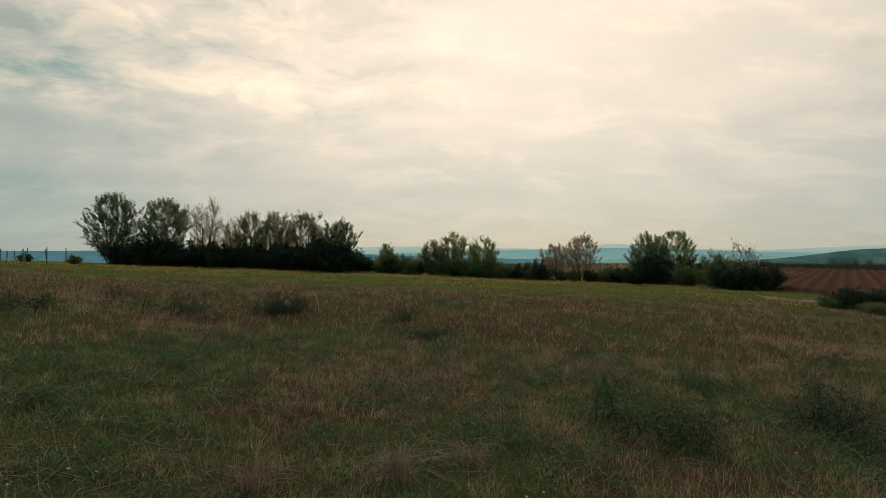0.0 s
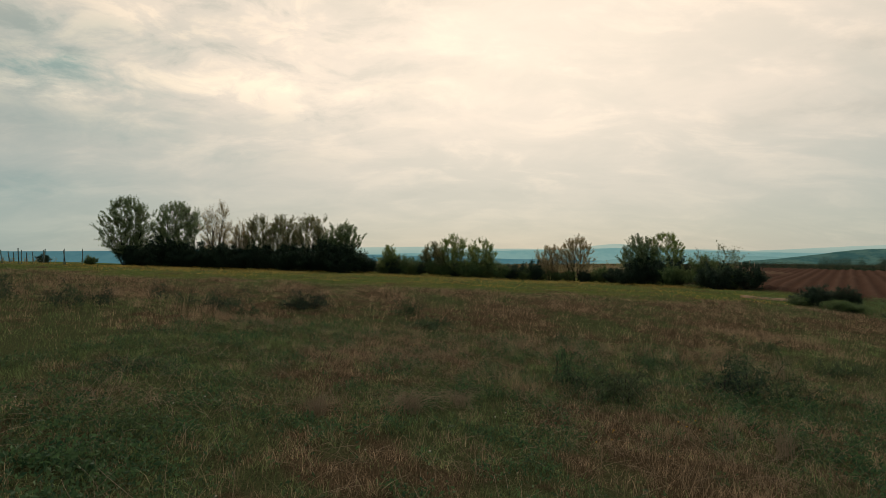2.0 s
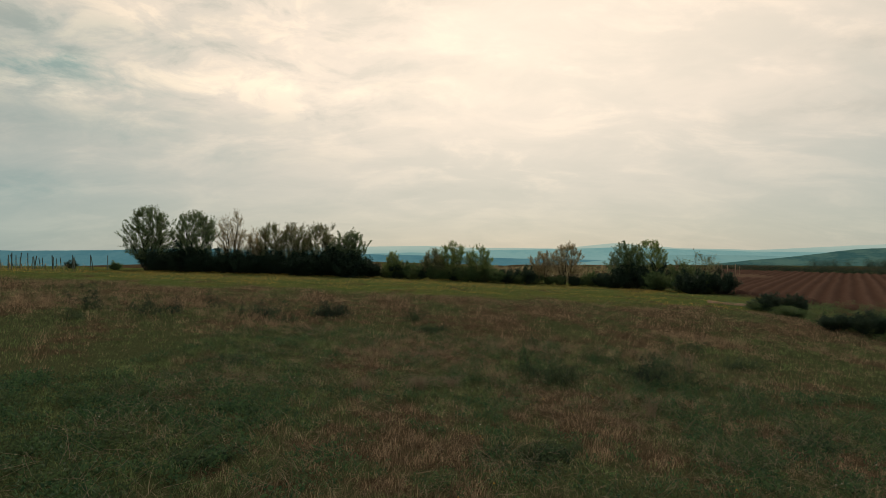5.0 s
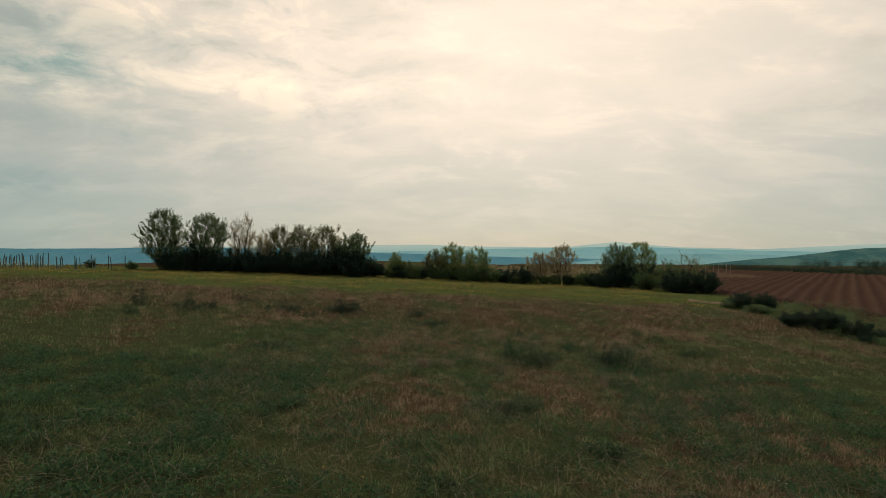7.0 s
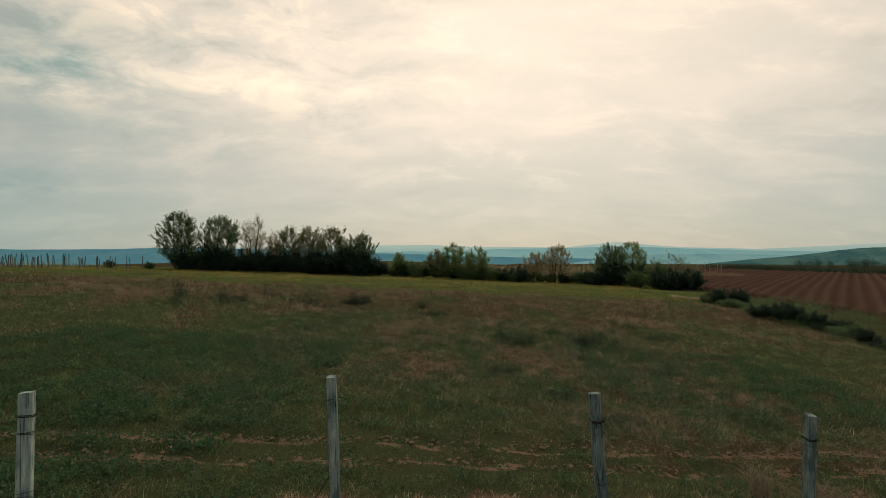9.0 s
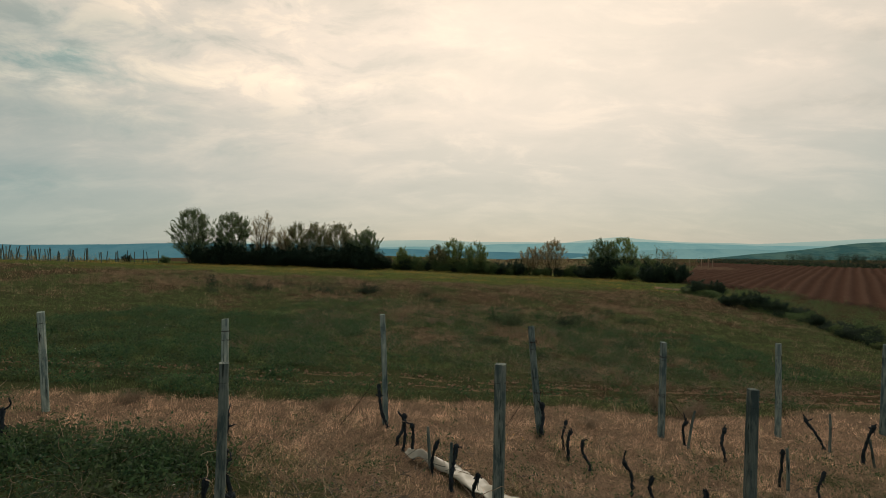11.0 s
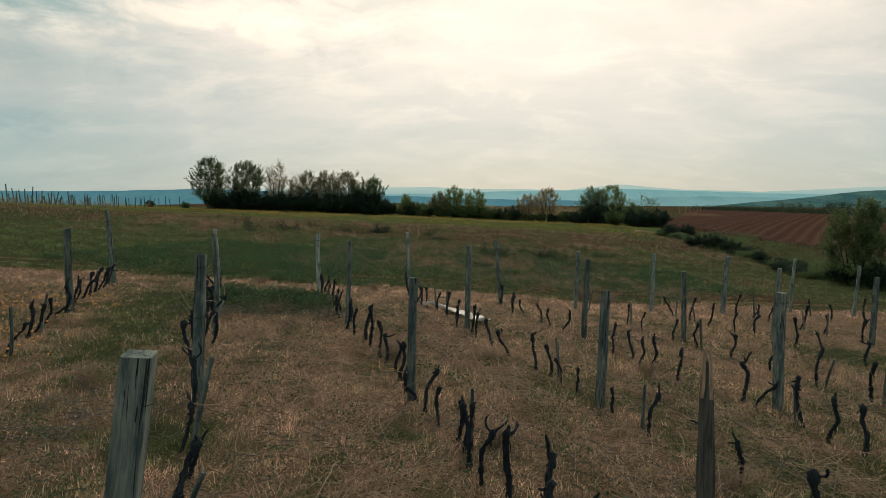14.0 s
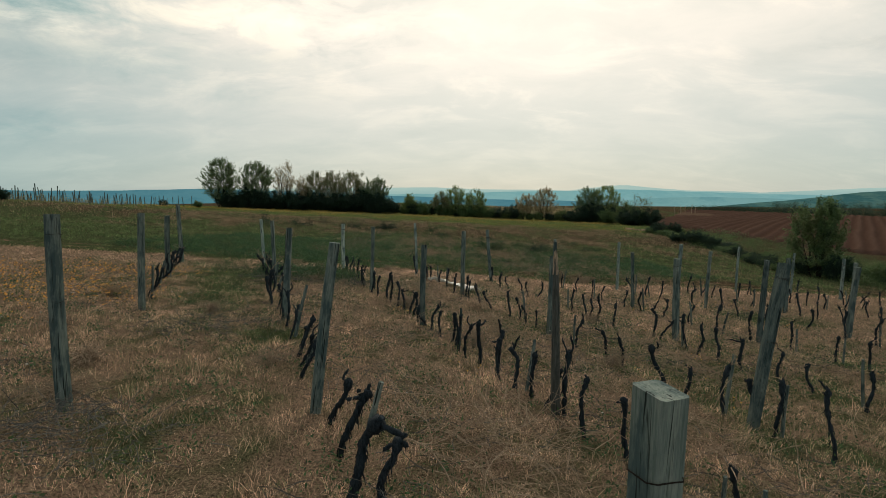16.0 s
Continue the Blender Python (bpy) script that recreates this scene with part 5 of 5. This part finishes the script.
# ---- tussocks of dead straw ----
def tussock(seed, tall, wide, stems):
    """Long dead stems that arch out from one root."""
    r = random.Random(seed)
    co, fa = [], []
    for _ in range(stems):
        a, reach, rise = r.uniform(0, 6.28), wide * 0.5 * r.uniform(0.2, 1.1), tall * r.uniform(0.5, 1.1)
        x0, y0 = r.gauss(0, 0.06), r.gauss(0, 0.06)
        droop = r.uniform(0.45, 0.85)
        pts = [Vector((x0 + math.cos(a) * reach * f * f + r.gauss(0, 0.008), y0 + math.sin(a) * reach * f * f + r.gauss(0, 0.008), rise * math.sin(math.pi * droop * f) - 0.02)) for f in (0, 0.25, 0.5, 0.75, 1.0)]
        tube(co, fa, pts, [0.0022, 0.0020, 0.0018, 0.0014, 0.0008], 3, False)
    return tagged(mesh_part("grass_tussock", co, fa, STALK), "arching tussock of dead straw-coloured grass", "tussock", "tussocks of dead grass")


TUSSOCKS = [(4.3, -4.85, 0.46, 0.9, 130), (5.2, -4.75, 0.28, 0.9, 200), (4.8, -5.2, 0.24, 0.8, 160), (2.6, -6.6, 0.20, 0.6, 120), (-4.4, -7.6, 0.18, 0.6, 110), (-1.6, -7.1, 0.2, 0.6, 110),
            (4.3, 5.9, 0.50, 0.7, 60), (3.8, 6.3, 0.42, 0.6, 46), (7.3, 10.9, 0.55, 0.8, 50), (-0.5, 6.4, 0.30, 1.2, 150), (-1.7, 6.0, 0.28, 0.9, 90), (0.2, 7.0, 0.26, 0.9, 90), (-2.9, -11.2, 0.22, 0.7, 130), (-2.2, -12.4, 0.24, 0.8, 150), (1.0, -13.2, 0.25, 0.7, 120), (-0.4, -13.4, 0.24, 0.9, 170), (-3.4, -15.6, 0.22, 0.7, 130), (0.9, -16.2, 0.25, 0.8, 140),
            (-5.4, -15.0, 0.24, 0.8, 150), (-4.6, -17.4, 0.2, 0.8, 150), (-2.9, -19.6, 0.16, 1.2, 220), (-3.4, -18.6, 0.18, 1.1, 180), (-1.6, -18.2, 0.16, 0.9, 130), (3.4, -13.0, 0.24, 0.7, 120), (2.8, -16.6, 0.24, 0.8, 140)]
for i, (x, y, h, w, n) in enumerate(TUSSOCKS):
    stand(tussock(820 + i, h, w, n), x, y)


# ---- flowers ----
def flowers(name, label, color, n, seed, place_at, size, tall):
    r = random.Random(seed)
    m, N = material(name)
    c = N.mix(N.add("ShaderNodeNewGeometry").outputs["Random Per Island"], color, tuple(v * 0.7 for v in color))
    finish(N, c, 0.8)
    co, fa = [], []
    for _ in range(n):
        x, y = place_at(r)
        z = float(land(x, y)) + tall * r.uniform(0.6, 1.3)
        s = size * r.uniform(0.7, 1.2)
        b = len(co)
        co.append((x, y, z + s * 0.6))
        for k in range(6):
            a = k * math.pi / 3
            co.append((x + s * math.cos(a), y + s * math.sin(a), z))
        co.append((x, y, z - s * 0.7))
        for k in range(6):
            fa.append((b, b + 1 + k, b + 1 + (k + 1) % 6))
            fa.append((b + 7, b + 1 + (k + 1) % 6, b + 1 + k))
    return tagged(mesh_part(name, co, fa, m), label, "flowers", kind="stuff")


flowers("dandelion_clocks", "white dandelion seed heads in the meadow", (0.50, 0.44, 0.36), 90, 51, spots(1, 34, -8, 9, -6, 14, 0.25), 0.013, 0.24)
flowers("dandelion_clocks", "white dandelion seed heads between the vines", (0.50, 0.46, 0.40), 60, 56, spots(7, 30, -6, 6, -20, -9, 0.3), 0.014, 0.16)
flowers("dandelions", "small yellow flowers in the meadow", (0.50, 0.26, 0.03), 60, 52, spots(2, 20, -6, 9, -4, 13, 0.3), 0.014, 0.2)
flowers("yellow_flowers", "strip of yellow flowers along the hedge", (0.50, 0.33, 0.07), 7000, 53, spots(12, 260, -34, 20, 29, 56, 0.8), 0.034, 0.17)
flowers("marigolds", "small orange flowers in dry grass beside the vines", (0.76, 0.36, 0.07), 1700, 54, spots(3, 80, -10.0, -5.2, -18, -12.0, 0.45), 0.017, 0.14)
flowers("vine_marigolds", "small orange flowers under the vines", (0.74, 0.40, 0.07), 160, 55, spots(4, 22, -1, 9, -19, -7, 0.18), 0.012, 0.12)


# ---- plastic sheet under the vines ----
def torn_sheet():
    m, N = material("dirty_white_plastic")
    n = N.noise(place(N), 7.0, 4)
    finish(N, N.mix(n, (0.20, 0.175, 0.13), (0.46, 0.42, 0.34)), 0.5, n, 0.3, 0.02, 0.4)
    s, t = np.meshgrid(np.linspace(0, 1, 60), np.linspace(-1, 1, 14))
    cx = -0.20 + 1.32 * s
    cy = -8.95 - 1.36 * s + 0.10 * np.sin(5 * s)
    half = 0.06 + 0.08 * smooth(0.1, 0.5, s) + 0.11 * smooth(0.70, 0.92, s) - 0.26 * smooth(0.96, 1.02, s) + 0.02 * np.sin(23 * s)
    x, y = cx + 0.70 * half * t, cy + 0.70 * half * t
    z = land(x, y) + 0.07 + 0.05 * (1 - t * t) + 0.03 * np.sin(9 * s + 2 * t) * (1 - t * t) + 0.02 * waves(x, y, 0.3, 61)
    me = sheet("plastic_sheet", x, y, z)
    me.materials.append(m)
    ob = tagged(new("plastic_sheet", me), "crumpled dirty white plastic sheet lying under the vines", "plastic sheet")
    solid = ob.modifiers.new("thick", "SOLIDIFY")
    solid.thickness = 0.004
    return ob


torn_sheet()

# ---- sandy path at the hedge corner ----
s, t = np.meshgrid(np.linspace(0, 1, 40), np.linspace(-1, 1, 9))
px, py = 18.6 + 2.2 * s, 33.6 - 2.2 * s + 0.2 * np.sin(3 * s)
wide = 0.46 + 0.08 * np.sin(11 * s) - 0.3 * smooth(0.85, 1.0, s) - 0.3 * smooth(0.2, 0.0, s)
x, y = px + 0.77 * wide * t, py + 0.63 * wide * t
me = sheet("path", x, y, land(x, y) + 0.14 - 0.16 * np.abs(t) ** 3)
me.materials.append(SAND)
tagged(new("path", me), "bare sandy path worn into the field edge", "path", kind="structure")

# ---- vineyard over the brow ----
rng = random.Random(77)
far_kinds = []
for i in range(5):
    root = tagged(new("far_vineyard_post"), "thin dark vineyard post over the brow of the field", "post", "posts of the far vineyard")
    co, fa = [], []
    tube(co, fa, wander(rng, (0, 0, -0.3), (rng.uniform(-.08, .08), rng.uniform(-.08, .08), 1), 1.75 + 0.25 * rng.random(), 4, 0.02), [0.055, 0.05, 0.05, 0.048, 0.045], 6)
    mesh_part("shaft", co, fa, POST, root)
    far_kinds.append(root)
for i in range(10):
    for j in range(13):
        x, y = -39.6 - 2.3 * i + 0.1 * j + rng.uniform(-.3, .3), 24 + 2.6 * j + 0.6 * i + rng.uniform(-.3, .3)
        put(far_kinds[(i * 9 + j) % 5], Matrix.Translation((x, y, float(land(x, y)))) @ pose(0, 0, 0, rng.uniform(-6, 6), rng.uniform(-8, 8), rng.uniform(0, 360)), rng.uniform(0.72, 1.02))


for i in range(5):
    root = tagged(new("fence_post"), "pale wooden fence post at the corner of the ploughed field", "post", "posts at the field corner")
    co, fa = [], []
    tube(co, fa, wander(rng, (0, 0, -0.2), (rng.uniform(-.08, .08), 0, 1), rng.uniform(1.6, 2.2), 3, 0.02), [0.07, 0.06, 0.06, 0.05], 6)
    mesh_part("shaft", co, fa, CANE, root)
    stand(root, 44.5 + 0.9 * i + 0.3 * (i % 2), 86 - 0.3 * i)


def scrub(name, label, mat, points, size, leaf, per, seed):
    """Low far rows of vines as clumps of leaves on short stems."""
    r = random.Random(seed)
    co, fa, tips = [], [], []
    for x, y in points:
        z = float(land(x, y))
        q = wander(r, (x, y, z - 0.1), (r.gauss(0, .2), r.gauss(0, .2), 1), size, 3, 0.15)
        tube(co, fa, q, [0.04, 0.035, 0.03, 0.02], 4, False)
        tips += [p + Vector((r.gauss(0, .2), r.gauss(0, .2), r.gauss(0, .1))) for p in q[1:]]
    lc, lf = leaves(r, tips, per, 0.26 * size, leaf)
    b = len(co)
    ob = mesh_part(name, co + lc, fa + [tuple(v + b for v in f) for f in lf], mat)
    return tagged(ob, label, "vines", kind="stuff")


scrub("far_vines", "low brown vines over the brow of the field", LEAF_RUST,
      [(-39.6 - 2.3 * i + rng.uniform(-.3, .3), 18 + 0.9 * j + rng.uniform(-.3, .3)) for i in range(8) for j in range(40)], 0.7, 0.05, 5, 71)
line = [(60.5 + 34 * f + rng.uniform(-.4, .4), 118 - 126 * f + rng.uniform(-.4, .4)) for f in (i / 300 for i in range(300))]
scrub("vine_rows", "green vine rows along the top of the ploughed field", LEAF_DARK, line + [(x + 3.5, y + 1) for x, y in line] + [(x + 7, y + 2) for x, y in line], 1.0, 0.075, 22, 72)
wood = [(92 + 34 * f + rng.uniform(-4, 4), 130 - 70 * f + rng.uniform(-4, 4)) for f in (i / 160 for i in range(160))]
scrub("far_thicket", "hazy brown thicket beyond the vine rows", LEAF_DARK, wood, 1.7, 0.10, 44, 74)
scrub("valley_vines", "brown vines beyond the hedge", LEAF_RUST, [(rng.uniform(-6, 40), rng.uniform(85, 120)) for _ in range(260)], 1.0, 0.12, 8, 73)
